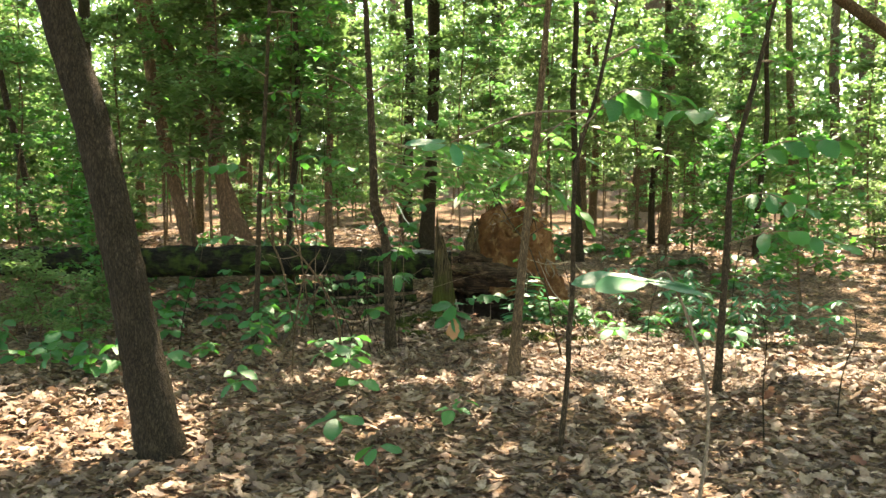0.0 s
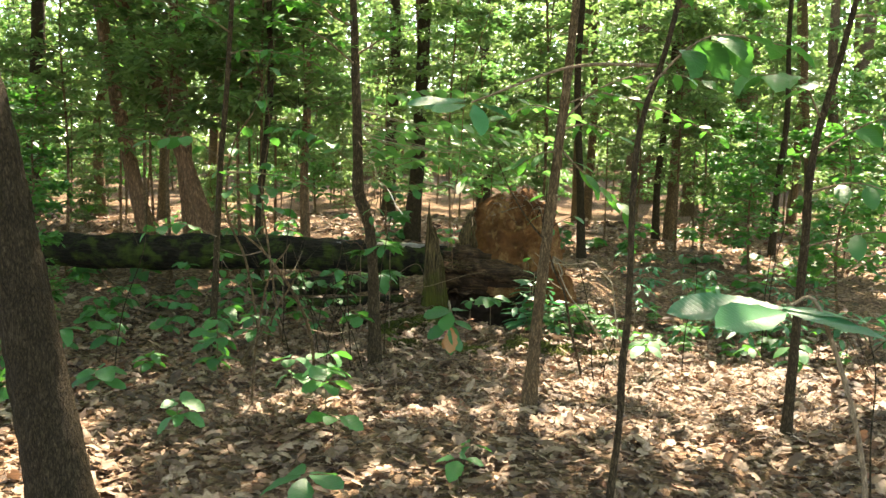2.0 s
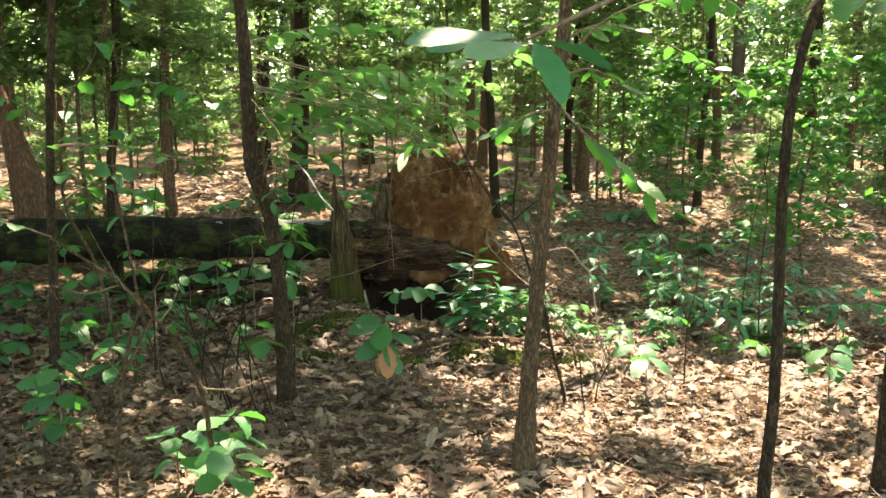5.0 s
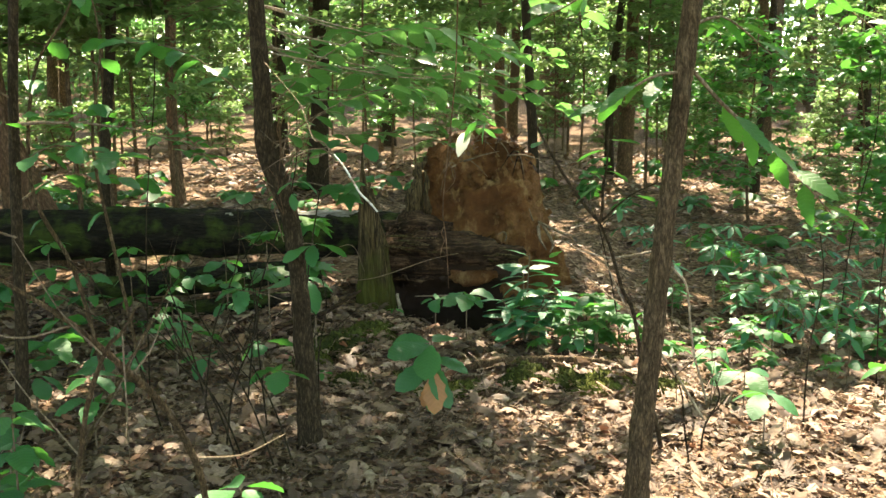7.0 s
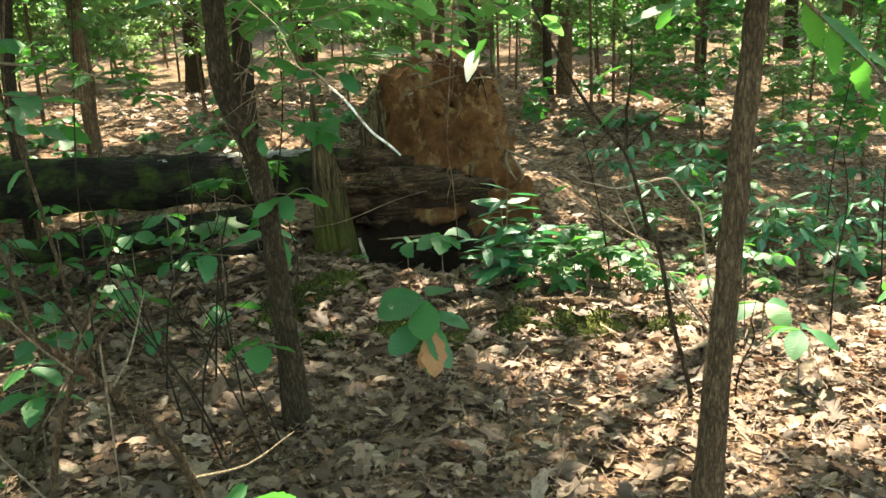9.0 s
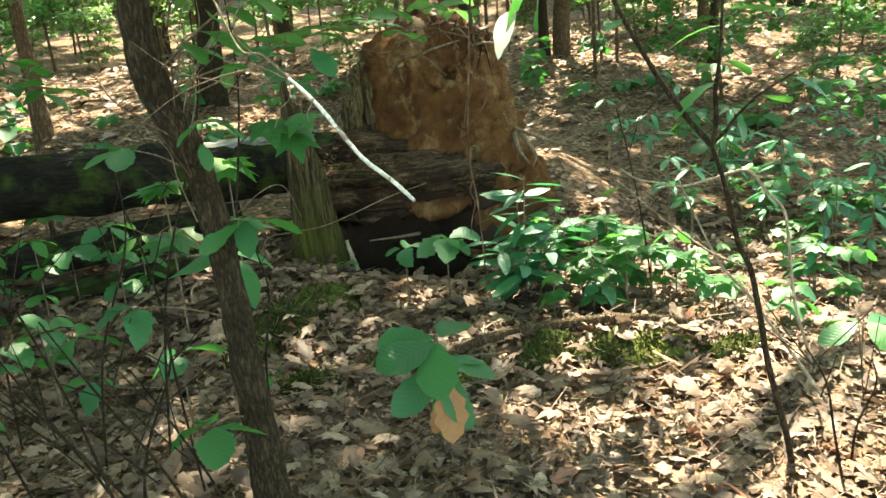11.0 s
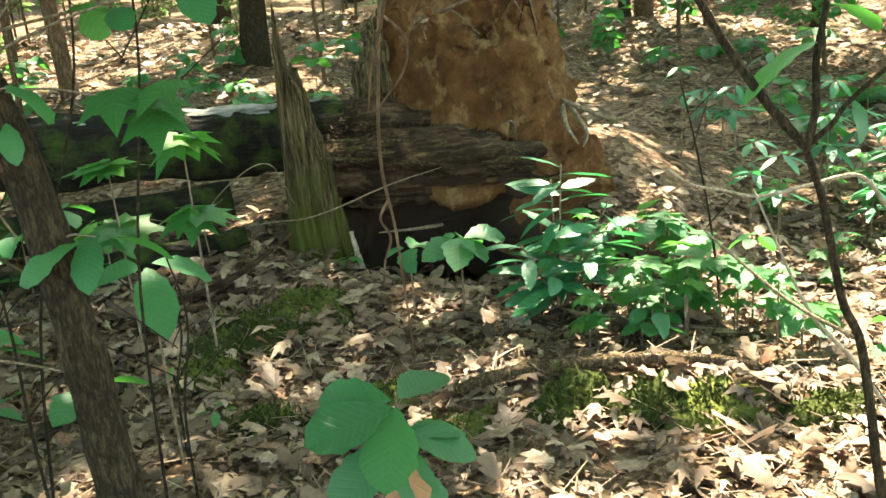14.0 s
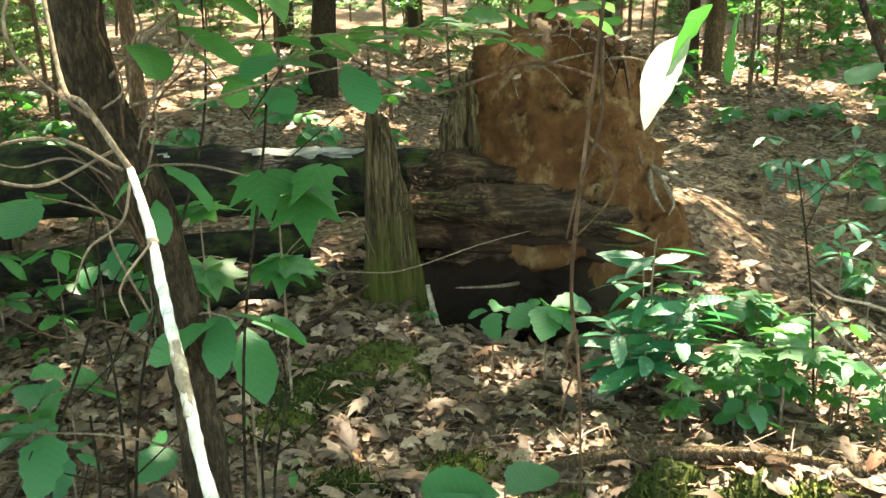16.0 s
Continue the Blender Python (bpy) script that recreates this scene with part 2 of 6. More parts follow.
def part(name, mesh, parent, label="", m=None):
    ob = new(name, mesh)
    ob.parent = parent
    if m is not None:
        ob.matrix_basis = m
    return tagged(ob, label)


def thing(name, x, y, z, label, category, group="", kind=""):
    ob = new(name)
    ob.empty_display_size = 0.05
    ob.matrix_basis = pose(x, y, z)
    return tagged(ob, label, category, group, kind)


def curve_points(ctrl, n):
    """Catmull-Rom through the control points."""
    c = np.asarray(ctrl, float)
    c = np.vstack([2 * c[0] - c[1], c, 2 * c[-1] - c[-2]])
    out = []
    for s in np.linspace(0, len(ctrl) - 1 - 1e-6, n):
        i = int(s)
        u = s - i
        p0, p1, p2, p3 = c[i:i + 4]
        out.append(0.5 * (2 * p1 + (p2 - p0) * u + (2 * p0 - 5 * p1 + 4 * p2 - p3) * u * u + (3 * p1 - p0 - 3 * p2 + p3) * u ** 3))
    return np.array(out)


def tube(ctrl, radii, n=None, sides=8, rough=0.0, flare=0.0):
    """Vertices and faces of a tapering stem along control points; flare widens its foot."""
    n = n or 4 * len(ctrl)
    pts = curve_points(ctrl, n)
    rad = np.interp(np.linspace(0, 1, n), np.linspace(0, 1, len(radii)), radii)
    if flare:
        rad = rad * (1 + flare * np.exp(-np.linspace(0, 1, n) * 14))
    tan = np.gradient(pts, axis=0)
    tan /= np.linalg.norm(tan, axis=1)[:, None] + 1e-9
    ref = np.array((0.31, 0.9, 0.1)) if abs(tan[:, 1].mean()) < 0.8 else np.array((1.0, 0.1, 0.2))
    u = np.cross(tan, ref)
    u /= np.linalg.norm(u, axis=1)[:, None]
    v = np.cross(tan, u)
    a = np.linspace(0, 2 * np.pi, sides, endpoint=False)
    ring = rad[:, None] * (1 + rough * rng.normal(size=(n, sides)))
    verts = pts[:, None] + ring[..., None] * (np.cos(a)[None, :, None] * u[:, None] + np.sin(a)[None, :, None] * v[:, None])
    i = np.arange(n - 1)[:, None] * sides
    j = np.arange(sides)[None]
    k = (j + 1) % sides
    faces = np.stack([i + j, i + k, i + sides + k, i + sides + j], -1).reshape(-1, 4)
    tip = np.array([[(n - 1) * sides + q, (n - 1) * sides + (q + 1) % sides, (n - 1) * sides + (q + 2) % sides, (n - 1) * sides + (q + 3) % sides] for q in range(0, sides - 3, 2)])
    return verts.reshape(-1, 3), np.vstack([faces, tip]) if len(tip) else faces


def joined(pieces):
    vs, fs, k = [], [], 0
    for v, f in pieces:
        vs.append(v)
        fs.append(f + k)
        k += len(v)
    return np.vstack(vs), np.vstack(fs)


def blade(length, width, widest=0.5, fold=0.18, droop=0.15, rows=4, tip=0.0):
    """A leaf blade along +x with a folded midrib: rows of quads on both sides."""
    s = np.linspace(0, 1, rows + 1)
    prof = np.where(s < widest, np.sin(np.pi / 2 * s / widest) ** 0.85, np.abs(np.cos(np.pi / 2 * (s - widest) / (1 - widest))) ** (0.62 + tip))
    prof[0] = 0.06
    prof[-1] = 0.02
    x = s * length
    z = -droop * length * s ** 2
    w = prof * width / 2
    mid = np.stack([x, 0 * x, z], -1)
    lf = np.stack([x, w, z + fold * w], -1)
    rt = np.stack([x, -w, z + fold * w], -1)
    v = np.vstack([mid, lf, rt])
    r = rows + 1
    f = []
    for i in range(rows):
        f += [[i, i + 1, r + i + 1, r + i], [i + 1, i, 2 * r + i, 2 * r + i + 1]]
    return v, np.array(f)


def lobed(size, lobes, depth=0.5, droop=0.1):
    """A palmate or oak-like leaf: quads fanned out from the midrib."""
    v, f = [(0, 0, 0)], []
    for ang, rad in lobes:
        a = radians(ang)
        v.append((rad * size * math.cos(a), rad * size * math.sin(a), -droop * rad * rad * size))
    for i in range(1, len(lobes) - 1, 2):
        f.append([0, i, i + 1, i + 2])
    return np.array(v), np.array(f)


MAPLE_LOBES = [(-160, 0.22), (-118, 0.42), (-92, 0.62), (-78, 0.46), (-66, 0.50), (-48, 0.84), (-34, 0.60), (-22, 0.58), (0, 1.0), (22, 0.58), (34, 0.60), (48, 0.84), (66, 0.50), (78, 0.46), (92, 0.62), (118, 0.42), (160, 0.22)]


def rots(n, tilt, seed=None):
    """Random turns: any heading, tilted off flat by about tilt radians."""
    h = rng.uniform(0, 2 * np.pi, n)
    a = rng.normal(0, tilt, n)
    b = rng.normal(0, tilt, n)
    ch, sh, ca, sa, cb, sb = np.cos(h), np.sin(h), np.cos(a), np.sin(a), np.cos(b), np.sin(b)
    Z, O = np.zeros(n), np.ones(n)
    rz = np.stack([np.stack([ch, -sh, Z], -1), np.stack([sh, ch, Z], -1), np.stack([Z, Z, O], -1)], 1)
    ry = np.stack([np.stack([ca, Z, sa], -1), np.stack([Z, O, Z], -1), np.stack([-sa, Z, ca], -1)], 1)
    rx = np.stack([np.stack([O, Z, Z], -1), np.stack([Z, cb, -sb], -1), np.stack([Z, sb, cb], -1)], 1)
    return rz @ ry @ rx


def strewn(template, places, turns, scales):
    """Many copies of a small template joined into one pair of arrays."""
    v, f = template
    n = len(places)
    V = np.einsum("nij,kj->nki", turns, v) * np.asarray(scales)[:, None, None] + np.asarray(places)[:, None]
    F = f[None] + (np.arange(n) * len(v))[:, None, None]
    return V.reshape(-1, 3), F.reshape(-1, f.shape[1])

# ---- the ground ----


def smooth(a, b, x):
    u = np.clip((x - a) / (b - a), 0, 1)
    return u * u * (3 - 2 * u)


def ground_z(x, y):
    """Height of the bare ground: a gentle rise ahead, a moss hummock and the pit under the root plate."""
    x, y = np.asarray(x, float), np.asarray(y, float)
    z = 0.17 * smooth(4.2, 6.3, y) + 0.08 * smooth(8.9, 9.8, y) * smooth(0.6, -0.1, x) + 0.05 * smooth(9.0, 10.0, y) + 0.09 * np.clip(y - 9.6, 0, 6.4) + 0.03 * np.clip(y - 16, 0, 8) + 0.10 * np.clip(y - 24, 0, 26) - 0.02 * np.clip(-y, 0, 40)
    z = z - 0.10 * smooth(1.2, 2.2, x) * np.exp(-((y - 9.5) / 2.2) ** 2)
    z = z + 0.02 * np.sin(x * 0.9 + 0.4) * np.sin(y * 0.8) * smooth(3, 0, np.abs(x)) + 0.02 * np.sin(2.1 * x + 1.3 * y) + 0.012 * np.sin(5.3 * x - 3.9 * y)
    z = z + 0.06 * np.exp(-((x + 0.30) / 0.42) ** 2 - ((y - 9.55) / 0.45) ** 2)
    z = z + 0.30 * np.exp(-((x - 1.5) / 0.55) ** 2 - ((y - 10.75) / 0.65) ** 2)
    z = z + 0.075 * np.exp(-((y - 8.68 + 0.24 * (x - 0.3)) / 0.085) ** 2) * smooth(0.15, 0.4, x) * smooth(1.4, 1.1, x)
    z = z - 0.15 * np.exp(-(((x - 0.5) / 0.5) ** 2) - ((y - 9.95) / 0.38) ** 2)
    z = z - 0.55 * np.exp(-(((x - 0.55) / 0.44) ** 4) - ((y - 10.4) / 0.45) ** 4)
    return z


def gz(x, y):
    return float(ground_z(x, y))


def make_ground():
    near = np.arange(-7, 7.01, 0.09)
    far = np.array([7.3, 7.8, 8.6, 10, 12, 15, 19, 24, 30, 38, 50, 70, 100, 150, 220, 320])
    xs = np.concatenate([-far[::-1], near, far])
    near = np.arange(-1, 15.01, 0.09)
    ahead = np.array([15.3, 15.8, 16.5, 17.5, 19, 21, 23, 25, 28, 32, 36, 40, 45, 50, 60, 80, 120, 180, 260, 320])
    behind = np.array([320, 200, 120, 70, 40, 25, 16, 10, 6, 3.5, 2])
    ys = np.concatenate([-behind, near, ahead])
    X, Y = np.meshgrid(xs, ys)
    Z = ground_z(X, Y) + 0.008 * rng.normal(size=X.shape) * (np.abs(X) < 7)
    v = np.stack([X, Y, Z], -1).reshape(-1, 3)
    n = len(xs)
    i = np.arange(len(ys) - 1)[:, None] * n
    j = np.arange(n - 1)[None]
    f = np.stack([i + j, i + j + 1, i + n + j + 1, i + n + j], -1).reshape(-1, 4)
    ob = new("ground", mesh_of("ground", v, f, FLOOR, True))
    return tagged(ob, "brown forest floor under dry fallen leaves", "ground", kind="structure")


GROUND = make_ground()

# ---- templates for leaves ----
OAK_LOBES = [(-170, 0.06), (-70, 0.20), (-48, 0.24), (-42, 0.42), (-31, 0.43), (-25, 0.46), (-25, 0.66), (-16, 0.70), (-10, 0.78), (-9, 0.95), (0, 1.0), (9, 0.95), (10, 0.78), (16, 0.70), (25, 0.66), (25, 0.46), (31, 0.43), (42, 0.42), (48, 0.24), (70, 0.20), (170, 0.06)]


def curled(template, amount, axis=1):
    v, f = template
    v = v.copy()
    c = v[:, 0].mean()
    v[:, 2] += amount * ((v[:, 0] - c) ** 2) + amount * 1.6 * v[:, axis] ** 2
    v[:, 2] -= v[:, 2].min()
    return v, f


JAGGED_LOBES = [(-170, 0.06), (-75, 0.22), (-50, 0.20), (-38, 0.47), (-24, 0.40), (-20, 0.74), (-9, 0.64), (0, 1.0), (9, 0.64), (20, 0.74), (24, 0.40), (38, 0.47), (50, 0.20), (75, 0.22), (170, 0.06)]


def rumpled(template, amount):
    v, f = template
    v = v.copy()
    v[1:, 2] += rng.normal(0, amount, len(v) - 1)
    return v, f


DEAD_LEAVES = [curled(rumpled(lobed(0.145, OAK_LOBES), 0.005), 1.8), curled(rumpled(lobed(0.14, JAGGED_LOBES), 0.005), -1.8), curled(blade(0.12, 0.055, 0.45, 0.25, 0.05, 3), 2.2),
               curled(blade(0.10, 0.06, 0.4, 0.3, -0.1, 3), -3.0), curled(lobed(0.11, MAPLE_LOBES), 2.5),
               blade(0.10, 0.012, 0.4, 0.1, 0.2, 3), curled(rumpled(lobed(0.075, JAGGED_LOBES), 0.006), -6.0)]
QUICK = (np.array([(0, 0, 0), (0.045, -0.024, 0.008), (0.095, 0, -0.012), (0.042, 0.024, 0.008)]), np.array([[0, 1, 2, 3]]))
OVAL = blade(0.085, 0.045, 0.45, 0.22, 0.12, 2)
ROUND = blade(0.095, 0.07, 0.5, 0.15, 0.15, 3)


def litter(name, n, x0, x1, y0, y1, label, big=1.0, grow=0.0):
    pieces = []
    counts = rng.multinomial(n, [0.22, 0.28, 0.10, 0.08, 0.08, 0.10, 0.14] if big == 1.0 else [0.12, 0.1, 0.35, 0.33, 0.05, 0.0, 0.05])
    for tmpl, c in zip(DEAD_LEAVES, counts):
        x, y = rng.uniform(x0, x1, c), rng.uniform(y0, y1, c)
        dry = ((x - 0.55) / 0.42) ** 4 + ((y - 10.4) / 0.42) ** 4 > 1.0
        x, y = x[dry], y[dry]
        c = len(x)
        z = ground_z(x, y) + rng.uniform(0.0, 0.03, c)
        s = (0.28 + 0.64 * rng.uniform(0, 1, c) ** 1.3) * big * (1 + grow * np.clip(y - y0, 0, 50))
        pieces.append((tmpl, np.stack([x, y, z], -1), rots(c, 0.30), s))
    v, f = joined([strewn(*p) for p in pieces if p[0][1].shape[1] == 4])
    return tagged(new(name, mesh_of(name, v, f, DEAD)), label, "dead leaves", kind="stuff")


# ---- floor spots to be sunlit: the added crowns are cut away along their sun rays ----
PATCHES = [(1.35, 7.75, 0.46), (1.75, 7.95, 0.48), (1.15, 7.55, 0.25), (0.55, 8.13, 0.04), (0.9, 7.1, 0.2), (-0.58, 6.1, 0.16), (-0.62, 6.35, 0.14), (2.3, 7.7, 0.4), (0.35, 7.0, 0.05), (0.25, 6.2, 0.08), (-0.35, 7.2, 0.05), (0.05, 7.35, 0.04), (0.4, 7.6, 0.06), (-0.14, 6.45, 0.2), (1.1, 9.0, 0.08), (0.95, 9.35, 0.06), (1.35, 9.2, 0.10), (0.72, 9.45, 0.05), (1.25, 8.75, 0.07), (1.5, 7.5, 0.45), (1.25, 7.95, 0.3), (1.6, 8.15, 0.3), (0.60, 7.90, 0.07), (-0.57, 6.06, 0.12), (0.75, 6.3, 0.2), (0.25, 8.85, 0.1), (-1.05, 6.6, 0.3), (-2.2, 5.35, 0.75), (-2.8, 5.3, 0.5), (-1.9, 8.9, 0.3), (2.9, 6.8, 0.45), (1.6, 9.4, 0.10),
           (2.2, 9.3, 0.3), (-0.1, 7.55, 0.03), (-0.75, 8.5, 0.12), (0.0, 13.6, 0.6), (-1.7, 14.5, 0.6), (-3.3, 13.7, 0.5), (-0.3, 5.4, 0.2), (-0.45, 10.35, 0.16), (3.5, 9.0, 0.4), (1.6, 15.5, 0.6)]


def in_gap(P):
    """Whether sunlight that passes each place falls on one of the lit patches of the floor."""
    s = np.array(TO_SUN)
    zref = ground_z(P[:, 0] - s[0] / s[2] * P[:, 2], P[:, 1] - s[1] / s[2] * P[:, 2])
    q = P - s * ((P[:, 2] - zref) / s[2])[:, None]
    hit = np.zeros(len(P), bool)
    for x, y, r in PATCHES:
        wob = 1 + 0.35 * np.sin(7 * q[:, 0] + 5 * q[:, 1]) * np.sin(9 * q[:, 1] - 4 * q[:, 0])
        hit |= (q[:, 0] - x) ** 2 + (q[:, 1] - y) ** 2 < (r * wob + 0.09) ** 2
    far = smooth(11, 18, q[:, 1]) * (0.55 + 0.45 * smooth(-1.0, 1.0, q[:, 0]))
    shady = ((np.abs(q[:, 0] + 0.05) < 0.9) & (np.abs(q[:, 1] - 7.9) < 1.7)) | ((q[:, 0] > -1.2) & (q[:, 0] < 2.8) & (q[:, 1] > 2.4) & (q[:, 1] < np.where(q[:, 0] > 0.5, 5.8, 5.3))) | ((q[:, 0] < -0.9) & (q[:, 1] > 7.4) & (q[:, 1] < 10.8))
    hit |= ~shady & (np.sin(2.3 * q[:, 0] + 1.7 * np.sin(1.9 * q[:, 1])) * np.sin(2.1 * q[:, 1] + 1.4 * np.sin(1.3 * q[:, 0])) > 0.80 - 0.48 * far)
    return hit


def thinned(q):
    # crown leaves kept for deep shade before the stump and over the log, thinned for sun to the east and further off
    s = np.array(TO_SUN)
    q = q - s * ((q[:, 2] - ground_z(q[:, 0], q[:, 1] - 5)) / s[2])[:, None]
    keep = np.full(len(q), 0.72)
    keep = np.where(q[:, 1] > 11.4, 0.34, keep)
    keep = np.where((q[:, 1] > 11.4) & (q[:, 1] < 16) & (q[:, 0] < 0.3), np.where(q[:, 0] < -1.6, 0.43, 0.68), keep)
    keep = np.where((q[:, 0] > 0.75) & (q[:, 0] < 4.5) & (q[:, 1] > 6.4) & (q[:, 1] < 12.5), np.where(q[:, 1] > 8.7, 0.62, np.where(q[:, 1] < 7.2, 0.40, 0.17)), keep)
    keep = np.where((q[:, 0] > 0.7) & (q[:, 0] < 2.3) & (q[:, 1] > 9.7) & (q[:, 1] < 11.8), 0.92, keep)
    keep = np.where((q[:, 0] > -4.5) & (q[:, 0] < 0.75) & (q[:, 1] > 9.6) & (q[:, 1] < 11.2), 1.0, keep)
    keep = np.where((q[:, 0] > -1.0) & (q[:, 0] < 0.75) & (q[:, 1] > 7.2) & (q[:, 1] < 11.2), 1.0, keep)
    keep = np.where((q[:, 0] > -1.5) & (q[:, 0] < 0.35) & (q[:, 1] > 5.4) & (q[:, 1] < 9.8), np.where(q[:, 0] < -0.45, 0.86, 1.0), keep)
    keep = np.where((q[:, 0] >= 0.35) & (q[:, 0] < 0.95) & (q[:, 1] > 7.4) & (q[:, 1] < 9.2), 0.60, keep)
    keep = np.where((q[:, 0] > 1.02) & (q[:, 0] < 2.2) & (q[:, 1] > 7.2) & (q[:, 1] < 8.8), 0.06, keep)
    keep = np.where((q[:, 0] > -1.2) & (q[:, 0] < 2.6) & (q[:, 1] > 2.4) & (q[:, 1] < 5.3), 1.0, keep)
    keep = np.where((q[:, 0] > -1.2) & (q[:, 0] < 2.2) & (q[:, 1] > 5.8) & (q[:, 1] < 6.9), 0.45, keep)
    keep = np.where((q[:, 0] > 0.5) & (q[:, 0] < 2.8) & (q[:, 1] > 5.0) & (q[:, 1] < 5.8), 0.95, keep)
    return rng.uniform(size=len(q)) > keep



# ---- stems, branches and crowns ----


def furrowed(v, ctrl, depth):
    """Push the skin of a trunk in and out along long ridges of bark."""
    line = curve_points(ctrl, len(v) // 40)
    out = v.reshape(-1, 40, 3).copy()
    for i in range(len(out)):
        c = line[i]
        for j in range(40):
            d = out[i, j] - c
            q = Vector((d[0] * 55, d[1] * 55, out[i, j, 2] * 7 + 3 * c[0]))
            out[i, j] += d / (np.linalg.norm(d) + 1e-6) * depth * (1.6 * abs(noise.noise(q)) + 0.6 * noise.noise(q * 2.7) - 0.4)
    return out.reshape(-1, 3)


def stem_tree(name, ctrl, radii, bark, label, category="tree", sides=10, flare=0.5, rough=0.04, group=""):
    """A trunk through control points given in the world, as a thing at its foot."""
    x, y, _ = ctrl[0]
    z = gz(x, y)
    base = thing(name, x, y, z, label, category, group)
    local = [(a - x, b - y, c - z) for a, b, c in ctrl]
    local[0] = (0, 0, -0.08)
    if sides >= 14:
        v, f = tube(local, radii, 40 * len(ctrl), 40, 0.0, flare)
        v = furrowed(v, local, 0.010 if sides > 16 else 0.006)
    else:
        v, f = tube(local, radii, 7 * len(ctrl), sides, rough, flare)
    part("trunk", mesh_of("trunk", v, f, bark, True), base)
    return base


def spray_points(start, heading, length, rise, n, side=0.5):
    """A drooping branch line and leaf places on flat side twigs along it."""
    t = np.linspace(0, 1, 5)
    d = np.array((math.cos(heading), math.sin(heading), 0))
    line = np.asarray(start) + length * t[:, None] * d + np.stack([0 * t, 0 * t, length * (rise * t - 0.35 * t * t)], -1)
    line[1:-1] += rng.normal(0, 0.03 * length, (3, 3))
    u = rng.uniform(0.15, 1.0, n)
    k = np.stack([np.interp(u, t, line[:, i]) for i in range(3)], -1)
    e = np.array((-d[1], d[0], 0))
    k += rng.uniform(-1, 1, n)[:, None] * e * side * length * (1.05 - u)[:, None]
    k[:, 2] += rng.normal(0, 0.035 * length, n)
    return line, k


def branches(base, top_line, z0, z1, count, length, leaves, template, material, tilt=0.35, twig=0.006, size=1.0, name="foliage", toward=None, spread=3.14):
    """Leafy branches from a trunk line (points local to base): one wood part and one foliage part."""
    wood, places = [], []
    zs = top_line[:, 2]
    for i in range(count):
        zz = rng.uniform(z0, z1)
        s = [np.interp(zz, zs, top_line[:, j]) for j in range(2)] + [zz]
        head = rng.uniform(-math.pi, math.pi) if toward is None else toward + rng.uniform(-spread, spread)
        L = length * rng.uniform(0.6, 1.2) * (1 - 0.3 * (zz - z0) / (z1 - z0 + 1e-6))
        line, k = spray_points(s, head, L, rng.uniform(0.1, 0.6), leaves)
        wood.append(tube(line, [twig * 1.6, twig, twig * 0.4], *((6, 5) if count < 10 else (4, 4))))
        places.append(k)
    if count < 10:
        for v, f in wood:
            part("branch", mesh_of("branch", v, f, TWIG, True), base)
    else:
        v, f = joined(wood)
        tagged(part("twig", mesh_of("twig", v, f, TWIG, True), base), kind="stuff")
    P = np.vstack(places)
    if base.matrix_basis.translation.y > -20:
        o = np.array(base.matrix_basis.translation)
        P = P[~in_gap(P + o) | (P[:, 2] + o[2] < 1.2)]
    v, f = strewn(template, P, rots(len(P), tilt), rng.uniform(0.7, 1.25, len(P)) * size)
    return tagged(part(name, mesh_of(name, v, f, material), base), kind="stuff")


def trunk_line(ctrl):
    x, y, _ = ctrl[0]
    z = gz(x, y)
    p = curve_points([(a - x, b - y, c - z) for a, b, c in ctrl], 30)
    return p[np.argsort(p[:, 2])]


# ---- the fallen log, root plate, pit and snag ----


